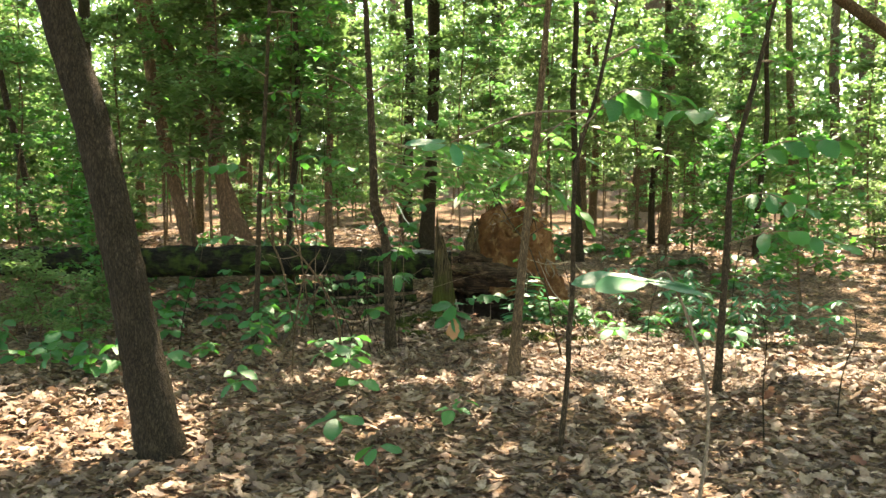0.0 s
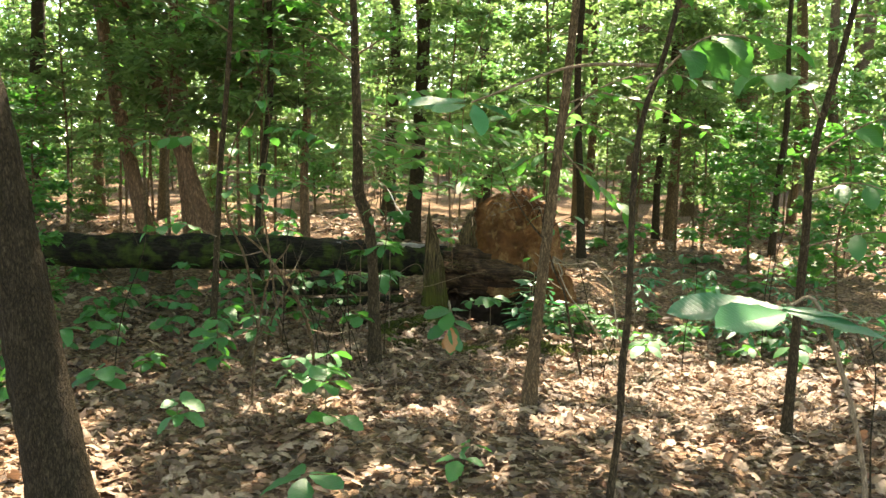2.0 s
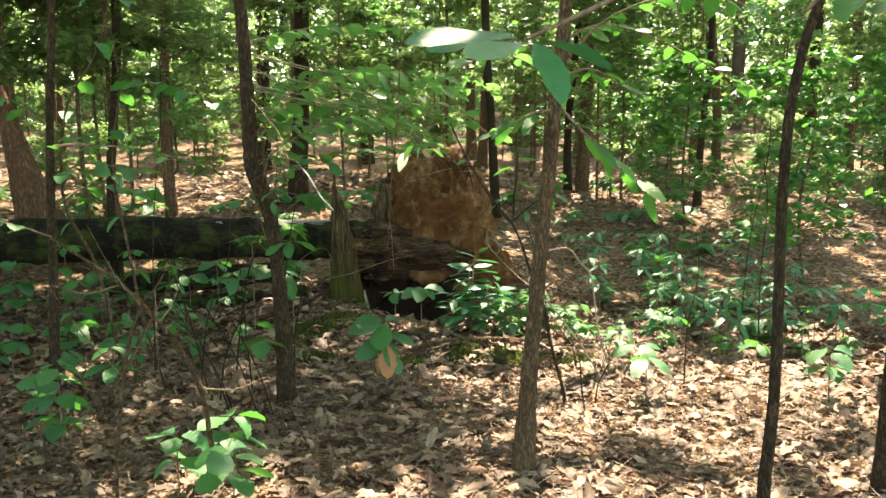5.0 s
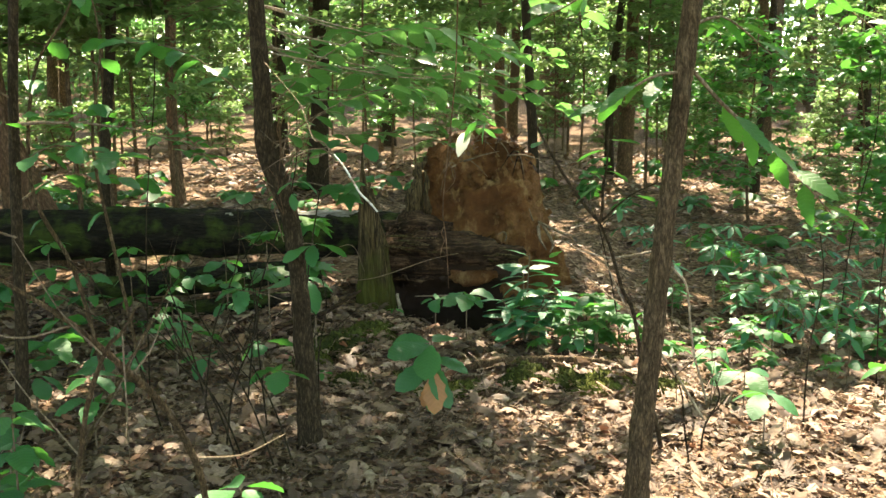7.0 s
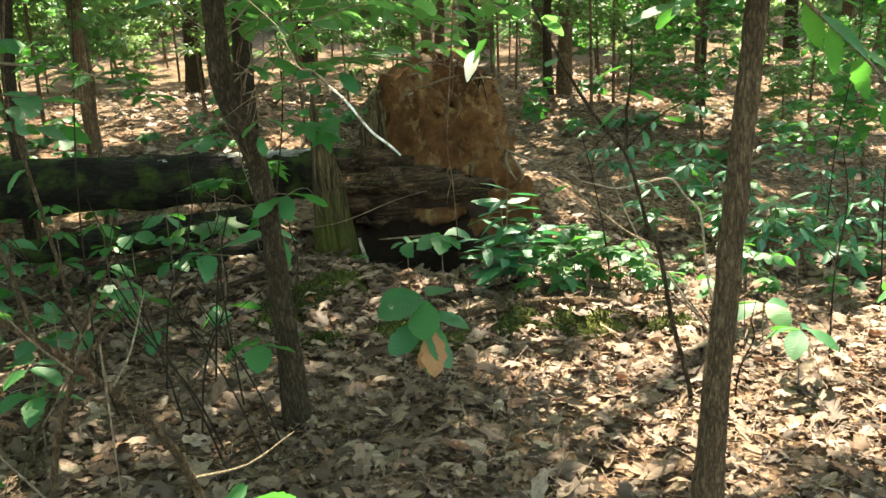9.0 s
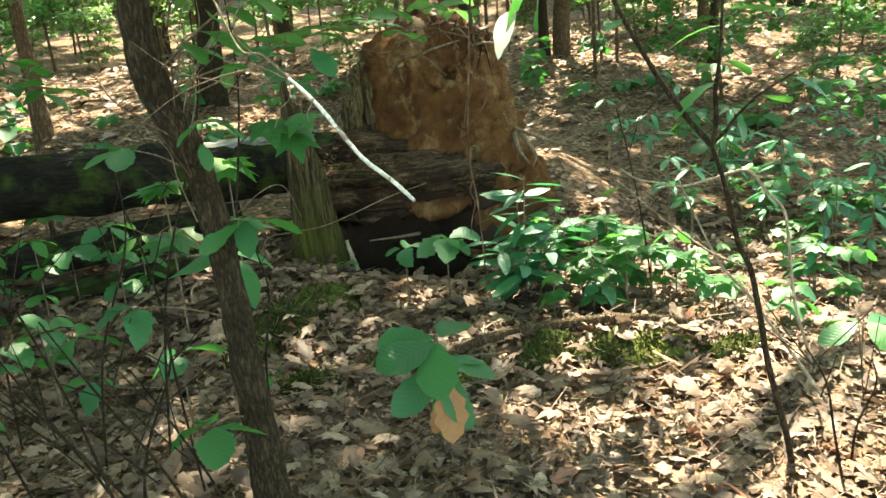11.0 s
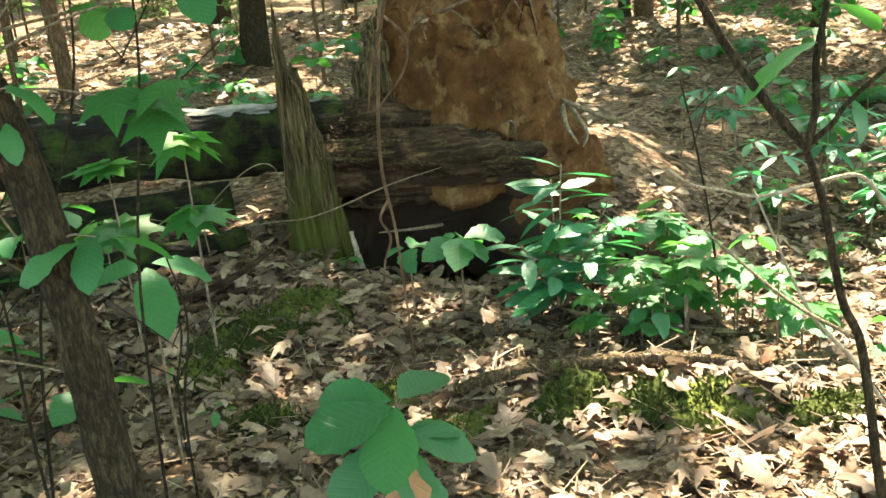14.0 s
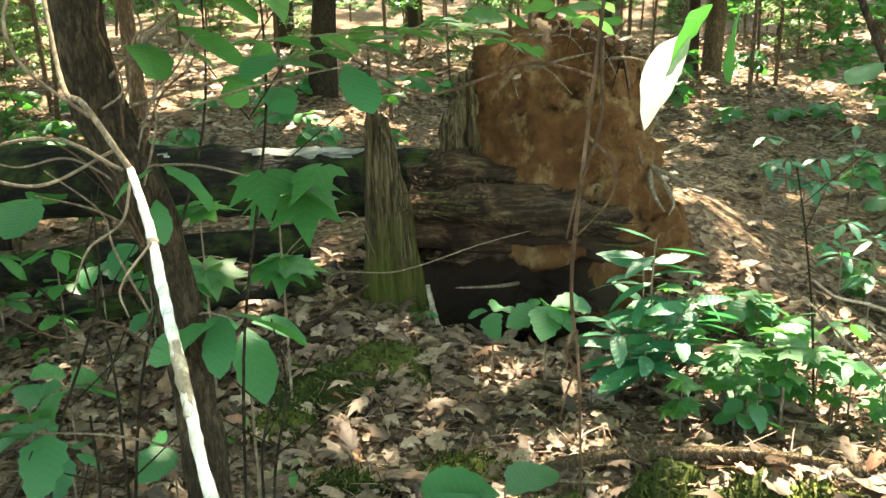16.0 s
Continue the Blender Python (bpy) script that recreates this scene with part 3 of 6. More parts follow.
def make_log():
    ctrl = [(-6.2, 10.75, 0.80), (-4.6, 10.65, 0.81), (-3.2, 10.55, 0.81), (-1.7, 10.5, 0.83), (-0.6, 10.45, 0.79), (0.15, 10.42, 0.77), (0.7, 10.45, 0.80)]
    base = thing("fallen_log", -2.0, 10.5, gz(-2, 10.5), "long dark rotten fallen tree trunk with moss and a peeled top", "log")
    o = np.array((-2.0, 10.5, gz(-2, 10.5)))
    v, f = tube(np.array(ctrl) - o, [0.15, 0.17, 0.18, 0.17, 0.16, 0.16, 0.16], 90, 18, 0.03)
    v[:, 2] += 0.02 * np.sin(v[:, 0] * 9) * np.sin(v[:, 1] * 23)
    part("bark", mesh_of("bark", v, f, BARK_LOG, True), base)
    # a pale strip where the bark has split from the top
    n = 26
    xs = np.linspace(-1.05, 0.05, n)
    top, wid = [], []
    for i, x in enumerate(xs):
        w = 0.028 * math.sin(math.pi * min(1, (i + 1.5) / n)) + 0.010 + 0.007 * rng.normal()
        for s in (-1, -0.4, 0.3, 1):
            top.append((x + 2.0, 10.40 - 10.5 + s * w + 0.02 * math.sin(6 * x), 0.952 - o[2] - 0.02 * s * s + 0.006 * rng.normal()))
    i = np.arange(n - 1)[:, None] * 4
    j = np.arange(3)[None]
    f = np.stack([i + j, i + 4 + j, i + 5 + j, i + 1 + j], -1).reshape(-1, 4)
    v = np.array(top)
    f = np.vstack([f, f[:, ::-1] + len(v)])
    v = np.vstack([v, v - (0, 0, 0.02)])
    part("split_top", mesh_of("split_top", v, f, WEATHERED), base, "pale weathered strip of bare wood")
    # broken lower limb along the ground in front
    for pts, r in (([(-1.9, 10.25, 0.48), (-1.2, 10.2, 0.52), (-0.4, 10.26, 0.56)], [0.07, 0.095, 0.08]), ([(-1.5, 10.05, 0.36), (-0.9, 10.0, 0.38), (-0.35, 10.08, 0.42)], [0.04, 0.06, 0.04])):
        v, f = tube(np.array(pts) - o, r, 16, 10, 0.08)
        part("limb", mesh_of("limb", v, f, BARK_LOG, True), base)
    return base


def bumpy(v, amount, scale):
    out = []
    for p in v:
        q = Vector(p) * scale
        n = noise.noise_vector(q) + 0.5 * noise.noise_vector(q * 2.7) + 0.25 * noise.noise_vector(q * 6.1)
        out.append((p[0] + amount * n[0], p[1] + amount * n[1], p[2] + amount * n[2]))
    return np.array(out)


def make_root_plate():
    """An upturned plate of orange clay, open to a pit at its foot."""
    bx, by = 0.85, 10.35
    bz = gz(bx, by)
    base = thing("root_plate", bx, by, 0.25, "upturned root plate of orange clay soil above a dark pit", "root plate")
    n, m = 96, 84
    v = []
    for i in range(m):
        h = i / (m - 1)
        z = -0.25 + 1.49 * h
        left = float(np.interp(z, (-0.25, 0.3, 0.48, 0.60, 0.85, 1.0, 1.12, 1.24), (-0.74, -0.72, -0.66, -0.56, -0.52, -0.49, -0.38, -0.14)))
        right = float(np.interp(z, (-0.25, 0.3, 0.6, 0.8, 1.0, 1.12, 1.24), (0.60, 0.50, 0.41, 0.37, 0.33, 0.22, 0.06)))
        mid, half = (left + right) / 2, (right - left) / 2
        deep = 0.42 - 0.22 * h
        for j in range(n):
            a = 2 * math.pi * j / n
            c, s = math.cos(a), math.sin(a)
            x = mid + half * math.copysign(abs(c) ** 0.8, c)
            y = deep * math.copysign(abs(s) ** 0.8, s) + 0.16 * (h - 0.3)
            if s < 0 and z < 0.28 and -0.72 < x < -0.02:
                y += 0.46 * (1 - ((x + 0.37) / 0.37) ** 4)
            v.append((x, y, z))
    v = bumpy(bumpy(v, 0.075, 3.4), 0.038, 10.0)
    i = np.arange(m - 1)[:, None] * n
    j = np.arange(n)[None]
    k = (j + 1) % n
    f = np.stack([i + j, i + k, i + n + k, i + n + j], -1).reshape(-1, 4)
    cap = [[(m - 1) * n + q, (m - 1) * n + q + 1, (m - 1) * n + n - q - 2, (m - 1) * n + n - q - 1] for q in range(n // 2 - 1)]
    clay = mesh_of("clay", v, np.vstack([f, np.array(cap)]), SOIL, True)
    # shade of the hollow, painted onto the low front faces above the pit
    clay.materials.append(PIT_SHADE)
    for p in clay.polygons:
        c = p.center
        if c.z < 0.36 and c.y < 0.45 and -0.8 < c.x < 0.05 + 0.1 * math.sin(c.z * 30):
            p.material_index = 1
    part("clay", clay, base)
    # rotten lip of root wood hanging over the pit
    o = np.array((bx, by, 0.25))
    for pts, r, mat in (
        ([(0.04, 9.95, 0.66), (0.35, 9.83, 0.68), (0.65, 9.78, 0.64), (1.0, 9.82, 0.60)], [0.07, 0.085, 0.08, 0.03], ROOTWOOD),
        # underside of the lip, its shade put into the darker colour
        ([(0.05, 9.98, 0.57), (0.35, 9.9, 0.57), (0.62, 9.86, 0.55), (0.9, 9.9, 0.50)], [0.06, 0.08, 0.075, 0.03], PIT_SHADE),
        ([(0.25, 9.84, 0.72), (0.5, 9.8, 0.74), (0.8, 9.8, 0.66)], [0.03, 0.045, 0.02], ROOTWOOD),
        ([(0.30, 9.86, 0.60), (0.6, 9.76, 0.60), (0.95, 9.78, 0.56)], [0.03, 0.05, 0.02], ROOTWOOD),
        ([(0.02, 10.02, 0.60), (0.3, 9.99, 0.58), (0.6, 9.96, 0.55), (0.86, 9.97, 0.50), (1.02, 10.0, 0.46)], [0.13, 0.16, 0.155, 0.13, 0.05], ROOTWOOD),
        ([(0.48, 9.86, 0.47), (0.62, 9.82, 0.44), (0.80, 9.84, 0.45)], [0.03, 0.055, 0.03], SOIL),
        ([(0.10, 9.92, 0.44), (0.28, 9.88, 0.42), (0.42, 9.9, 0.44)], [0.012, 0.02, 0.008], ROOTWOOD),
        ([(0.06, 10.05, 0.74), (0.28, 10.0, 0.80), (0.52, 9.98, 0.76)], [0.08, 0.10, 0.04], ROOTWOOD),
        ([(0.28, 10.15, 0.72), (0.25, 10.03, 0.95), (0.30, 10.05, 1.14), (0.36, 10.1, 1.28)], [0.08, 0.05, 0.035, 0.010], SNAGWOOD),
        ([(0.36, 10.1, 0.78), (0.33, 10.0, 0.98), (0.36, 10.03, 1.18)], [0.05, 0.03, 0.008], SNAGWOOD),
    ):
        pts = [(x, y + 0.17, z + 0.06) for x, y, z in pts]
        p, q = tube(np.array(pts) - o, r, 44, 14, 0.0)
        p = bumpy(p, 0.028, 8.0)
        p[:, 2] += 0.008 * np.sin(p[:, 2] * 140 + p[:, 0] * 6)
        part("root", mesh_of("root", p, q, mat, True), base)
    # splintered fibres of wood along the ledge
    for i in range(46):
        x0 = rng.uniform(0.08, 0.98)
        z0 = 0.80 + 0.03 * math.sin(7 * x0) - 0.16 * float(smooth(0.62, 1.0, x0)) - rng.uniform(0, 0.12)
        L, r = rng.uniform(0.08, 0.30), rng.uniform(0.003, 0.009)
        y0 = 9.93 - 0.04 * rng.uniform() + 0.22 * (z0 - 0.68)
        line = np.array([(x0 - L / 2, y0 + 0.03, z0 - rng.normal(0, 0.012)), (x0, y0 - 0.012, z0 + rng.normal(0, 0.008)), (x0 + L / 2, y0 + 0.01, z0 - 0.10 * L + rng.normal(0, 0.012))])
        p, q = tube(line - o, [r * 0.4, r, r * 0.3], 10, 6, 0.12)
        part("splinter", mesh_of("splinter", p, q, (ROOTWOOD, SNAGWOOD)[i % 2], True), base)
    # clods that stand out of the clay face
    for i in range(60):
        zc = rng.uniform(0.55, 1.42)
        xc = 0.85 + rng.uniform(-0.40, 0.30) * (1.12 - 0.3 * (zc - 0.5))
        rc = rng.uniform(0.012, 0.045)
        h = (zc - 0.0) / 1.49
        yc = 10.35 - (0.42 - 0.22 * h) * (1 - abs((xc - 0.82) / 0.52) ** 3) + 0.16 * (h - 0.3) - 0.01
        lump = bumpy([(rc * math.cos(a) * math.cos(b), rc * 0.7 * math.sin(a) * math.cos(b), rc * 0.8 * math.sin(b)) for b in (-1.2, -0.5, 0.2, 0.8, 1.3) for a in np.linspace(0, 2 * math.pi, 9)[:8]], rc * 0.5, 1.2 / rc) + (xc, yc, zc) - o
        quads = np.array([[r0 * 8 + c0, r0 * 8 + (c0 + 1) % 8, r0 * 8 + 8 + (c0 + 1) % 8, r0 * 8 + 8 + c0] for r0 in range(4) for c0 in range(8)])
        part("clod", mesh_of("clod", lump, quads, SOIL, True), base)
    # mat of fine roots along the crumbling top edge
    for i in range(16):
        x0 = rng.uniform(0.48, 1.05)
        z0 = rng.uniform(1.38, 1.50) - 0.5 * abs(x0 - 0.82)
        a = rng.uniform(-0.9, 0.9)
        L = rng.uniform(0.08, 0.3)
        line = np.array([(x0, 10.26, z0), (x0 + 0.4 * L * math.sin(a), 10.16, z0 + 0.01), (x0 + L * math.sin(a), 10.14 + rng.uniform(-0.03, 0.03), z0 - L * math.cos(a) * 0.6)])
        r = rng.uniform(0.002, 0.006)
        p, q = tube(line - o, [r, r * 0.8, r * 0.4], 12, 6, 0.1)
        part("rootlet", mesh_of("rootlet", p, q, TWIG if i % 3 else ROOTWOOD, True), base)
    # thin roots that stick out of the clay
    for pts, r in (([(1.1, 10.02, 0.83), (1.18, 9.85, 0.79), (1.30, 9.8, 0.74), (1.42, 9.78, 0.78)], 0.012), ([(1.12, 10.0, 0.8), (1.1, 9.88, 0.72), (1.14, 9.84, 0.64)], 0.014),
                   ([(1.1, 10.02, 0.82), (1.05, 9.9, 0.86), (1.02, 9.86, 0.93)], 0.009), ([(1.15, 10.0, 0.8), (1.2, 9.9, 0.68), (1.17, 9.86, 0.62)], 0.012),
                   ([(0.85, 10.1, 1.28), (0.98, 9.95, 1.30), (1.1, 9.9, 1.27)], 0.008), ([(0.6, 10.1, 1.25), (0.7, 9.95, 1.3), (0.82, 9.9, 1.33)], 0.007),
                   ([(0.85, 9.98, 0.66), (0.86, 9.86, 0.74), (0.83, 9.83, 0.78), (0.79, 9.82, 0.76)], 0.006), ([(0.5, 9.9, 0.33), (0.38, 9.78, 0.36), (0.2, 9.76, 0.37)], 0.01)):
        p, q = tube(np.array(pts) + (0.02, 0.17, 0.03) - o, [r, r * 0.8, r * 0.3], 12, 6)
        part("rootlet", mesh_of("rootlet", p, q, TWIG, True), base)
    return base


def make_snag():
    x, y = -0.02, 10.0
    base = thing("tree_snag", x, y, gz(x, y) - 0.05, "split weathered grey-brown dead stump with mossy foot", "stump")
    n, m = 84, 44
    v = []
    jag = np.interp(np.arange(n), np.arange(0, n, 3), rng.uniform(0, 1.6, n // 3))
    for i in range(m):
        h = i / (m - 1)
        for j in range(n):
            a = 2 * math.pi * j / n
            peak = 1.06 - 0.30 * (0.5 + 0.5 * math.cos(a - 0.25)) ** 0.9 + 0.085 * jag[j]
            z = h * peak
            r = float(np.interp(z, (0, 0.08, 0.3, 0.55, 0.8, 1.1), (0.155, 0.128, 0.110, 0.086, 0.062, 0.040)))
            r *= 1 + 0.10 * math.sin(5 * a + 2 * z) + 0.06 * math.sin(11 * a + 1.0 - 3 * z + math.sin(4 * z)) + 0.04 * math.sin(19 * a + 2 * math.sin(5 * z))
            r *= 0.97 - 0.34 * (1 - abs(math.sin(4.5 * a + 0.7 * math.sin(3 * z)))) ** 4
            r *= 1 - 0.35 * h ** 8
            lean = -0.008 - 0.055 * z
            v.append((r * math.cos(a) + lean, r * 0.85 * math.sin(a), z))
    i = np.arange(m - 1)[:, None] * n
    j = np.arange(n)[None]
    k = (j + 1) % n
    f = np.stack([i + j, i + k, i + n + k, i + n + j], -1).reshape(-1, 4)
    cap = [[(m - 1) * n + q, (m - 1) * n + q + 1, (m - 1) * n + n - q - 2, (m - 1) * n + n - q - 1] for q in range(n // 2 - 1)]
    v = np.array([(p[0] + 0.016 * noise.noise((p[0] * 30, p[1] * 30, p[2] * 5)) + 0.010 * noise.noise((p[0] * 70, p[1] * 70, p[2] * 14)), p[1] + 0.016 * noise.noise((p[1] * 30 + 9, p[0] * 30, p[2] * 5)), p[2]) for p in v])
    part("stump_wood", mesh_of("stump_wood", v, np.vstack([f, np.array(cap)]), SNAGWOOD), base)
    o = np.array((x, y, gz(x, y) - 0.05))
    p, q = tube(np.array([(0.10, 9.93, 0.42), (0.12, 9.86, 0.30), (0.145, 9.76, 0.20), (0.17, 9.66, 0.12), (0.19, 9.58, 0.05)]) - o, [0.010, 0.014, 0.016, 0.012, 0.005], 30, 8, 0.16)
    part("root", mesh_of("root", p, q, PALE_TWIG, True), base, "pale bare root strip")
    return base


make_log()
make_root_plate()
make_snag()

# ---- trees that stand by the path ----


def wood_tree(name, ctrl, radii, bark, label, n_br=0, z0=2.0, z1=4.0, L=0.9, leaves=60, tmpl=None, mat=None, flare=0.5, sides=10, category="tree", toward=None, spread=3.14, tilt=0.35, size=1.0):
    b = stem_tree(name, ctrl, radii, bark, label, category, sides, flare)
    if n_br:
        branches(b, trunk_line(ctrl), z0, z1, n_br, L, leaves, tmpl or OVAL, mat or GREEN, tilt, toward=toward, spread=spread, size=size)
    return b


wood_tree("leaning_tree", [(-1.60, 5.0, 0), (-1.71, 5.0, 0.6), (-1.82, 5.0, 1.2), (-1.965, 5.0, 1.9), (-2.17, 5.0, 2.6), (-2.62, 5.0, 4.2), (-3.0, 5.1, 6.5)], [0.125, 0.115, 0.105, 0.098, 0.09, 0.08, 0.05], BARK,
          "leaning tree with dark furrowed bark", 8, 4, 6, 1.4, 90, flare=0.25, sides=20)
RIDGED = wood_tree("sapling_tree", [(0.51, 6.6, 0), (0.54, 6.6, 0.57), (0.60, 6.6, 1.22), (0.66, 6.6, 1.8), (0.72, 6.6, 2.4), (0.85, 6.7, 4.0), (0.9, 6.8, 5.5)], [0.046, 0.035, 0.030, 0.027, 0.025, 0.018, 0.01], BARK_GREY,
          "slender young tree with ridged grey-brown bark", 7, 2.6, 5, 0.9, 70, flare=0.35, sides=14)
EAST = wood_tree("sapling_tree", [(1.91, 6.2, 0), (1.945, 6.2, 0.66), (1.975, 6.2, 1.19), (2.005, 6.2, 1.72), (2.14, 6.2, 2.28), (2.5, 6.25, 3.7)], [0.030, 0.025, 0.023, 0.020, 0.017, 0.008], BARK_BROWN,
          "thin young tree with dark bark", 6, 2.0, 3.6, 0.9, 70, flare=0.3)
CROOKED = wood_tree("sapling_tree", [(-0.485, 7.85, 0), (-0.503, 7.85, 0.58), (-0.517, 7.85, 0.93), (-0.540, 7.85, 1.18), (-0.585, 7.85, 1.34), (-0.628, 7.85, 1.48), (-0.636, 7.85, 1.75), (-0.66, 7.85, 2.4), (-0.75, 7.9, 4.2)], [0.048, 0.041, 0.037, 0.038, 0.045, 0.042, 0.035, 0.030, 0.015], BARK_BROWN,
          "crooked young tree with dark bark", 8, 1.9, 4.0, 0.8, 60, flare=0.3, sides=14)
THIN = wood_tree("sapling_tree", [(0.66, 5.0, 0), (0.71, 5.0, 0.5), (0.715, 5.0, 0.73), (0.735, 5.0, 1.0), (0.74, 5.0, 1.5), (0.77, 5.0, 1.78), (0.89, 5.0, 2.2), (1.15, 5.1, 3.4)], [0.016, 0.014, 0.017, 0.014, 0.013, 0.012, 0.011, 0.006], BARK_BROWN,
          "very thin crooked sapling with dark bark", 4, 2.2, 3.2, 0.6, 40, flare=0.2)

BACK = [  # foot x, y; lean of the top per metre; radius; height; bark
    (-3.54, 12.5, -0.22, 0.105, 7, BARK_RED), (-3.05, 12.6, -0.08, 0.105, 9, BARK_RED), (-2.35, 11.6, -0.42, 0.10, 6, BARK_RED), (-1.95, 11.0, 0.03, 0.045, 6, BARK),
    (-1.85, 13.9, 0.0, 0.065, 8, BARK_RED), (-0.38, 14.8, 0.04, 0.115, 10, BARK), (2.05, 13.8, -0.03, 0.06, 7, BARK), (3.6, 15.8, 0.06, 0.06, 7, BARK), (5.9, 27, 0.04, 0.42, 14, BARK_GREY),
    (6.4, 23.5, -0.02, 0.2, 12, BARK_GREY), (8.6, 26, 0.02, 0.33, 14, BARK_GREY), (-6.1, 13.2, -0.18, 0.06, 7, BARK), (-0.95, 19.5, 0.02, 0.13, 10, BARK), (-6.9, 16.5, 0.05, 0.14, 9, BARK),
    (4.9, 14.2, 0.05, 0.05, 6, BARK), (6.8, 17.5, -0.04, 0.08, 8, BARK_GREY), (-4.6, 20, 0.02, 0.16, 10, BARK_GREY), (1.2, 23, 0.0, 0.15, 11, BARK), (3.0, 20, 0.02, 0.10, 10, BARK_GREY), (9.5, 19, 0.03, 0.12, 9, BARK),
]
for x, y, lean, r, h, bark in BACK:
    z = gz(x, y)
    c = [(x + lean * h * u + 0.05 * math.sin(9 * u + x) * (u > 0), y, z + h * u) for u in (0, 0.15, 0.35, 0.6, 1.0)]
    wood_tree("woodland_tree", c, [r, r * 0.88, r * 0.8, r * 0.65, r * 0.3], bark, "woodland tree with brown bark behind the fallen log", 7 if h < 9 else 9, 2.2 if r < 0.2 else 4.5, h * 0.95, 1.3, 80, OVAL, MID_GREEN, size=1.15, flare=0.35, sides=12)

# ---- understorey: leafy saplings, one built for each shape and then copied ----


def understorey(seed_label, h, count, leaves, L, tmpl, mat, size, z0):
    x, y = 0.0, -30.0
    z = gz(x, y)
    c = [(x, y, z), (x + 0.05, y + 0.03, z + h * 0.35), (x - 0.06, y, z + h * 0.7), (x + 0.04, y - 0.05, z + h)]
    b = stem_tree("understorey_sapling", c, [0.020, 0.016, 0.011, 0.005], BARK_GREY, seed_label, "sapling", 6, 0.2, group="understorey saplings")
    branches(b, trunk_line(c), z0, h, count, L, leaves, tmpl, mat, 0.38, 0.005, size)
    return b


SAP = "leafy green understorey sapling with thin dark stem"
KINDS = [understorey(SAP, 3.6, 34, 60, 0.85, QUICK, MID_GREEN, 1.2, 0.5), understorey(SAP, 4.6, 40, 60, 1.0, QUICK, FAR_GREEN, 1.3, 0.9),
         understorey("bushy green understorey sapling with broad leaves", 2.2, 30, 46, 0.8, ROUND, GREEN, 0.95, 0.3), understorey("tall thin understorey sapling with yellow-green leaves", 6.4, 44, 60, 1.1, QUICK, FAR_GREEN, 1.45, 1.6),
         understorey("low leafy green bush among dead leaves", 1.3, 22, 40, 0.7, QUICK, FAR_GREEN, 1.2, 0.15),
         understorey("dense dark green sapling with a bare lower stem", 4.4, 40, 60, 1.0, QUICK, FAR_GREEN, 1.25, 1.35)]
used = set()


def plant_kind(k, x, y, s, turn):
    m = pose(x, y, gz(x, y), 0, 0, turn)
    if k in used:
        ob = copy_thing(KINDS[k], m)
    else:
        used.add(k)
        ob = KINDS[k]
        ob.matrix_basis = m
    ob.scale = (s, s, s)


# the dense clump on the far side of the log, and the woods beyond
for x, y, k, s in ((-1.9, 10.95, 5, 1.0), (-2.9, 11.0, 5, 1.0), (-3.3, 11.5, 5, 0.95), (-2.2, 11.3, 5, 1.05), (-1.5, 11.2, 5, 0.85), (-4.2, 11.4, 5, 0.9), (-4.9, 12.2, 2, 1.0), (-5.6, 11.6, 0, 0.9), (-4.0, 14.0, 5, 1.1), (-2.4, 14.6, 5, 1.1)):
    plant_kind(k, x, y, s, rng.uniform(0, 360))
for _ in range(175):
    y = 13.8 + 24 * rng.uniform() ** 1.1
    x = rng.uniform(-0.62, 0.62) * (y + 4)
    k = int(rng.choice([0, 1, 1, 2, 3, 3, 4, 5]))
    if y < 18 and abs(x) < 4.5:
        k = int(rng.choice([1, 3, 5]))
    plant_kind(k, x, y, rng.uniform(0.7, 1.2), rng.uniform(0, 360))
for x, y, k in ((4.2, 10.5, 2), (5.2, 12.6, 0), (4.0, 12.6, 2), (6.5, 11, 0), (7.5, 14, 2), (-5.5, 8.5, 2), (-4.6, 6.5, 0), (-6.2, 10.2, 0), (5.0, 8.0, 0), (5.5, 5.0, 2), (-5, 3, 0), (-3.6, 9.2, 2), (2.6, 15, 5), (0.9, 15.4, 5), (-5, -2, 0), (5, -2, 1), (1, -6, 0), (-3, -8, 1), (4, -7, 3)):
    plant_kind(k, x, y, rng.uniform(0.6, 0.95), rng.uniform(0, 360))

for i in range(85):
    y = 11.6 + 20 * rng.uniform() ** 1.3
    x = rng.uniform(-0.6, 0.6) * (y + 3)
    if y < 15 and -2.5 < x < 4.4:
        continue
    plant_kind(4, x, y, rng.uniform(0.3, 0.6) + 0.02 * (y - 11), rng.uniform(0, 360))

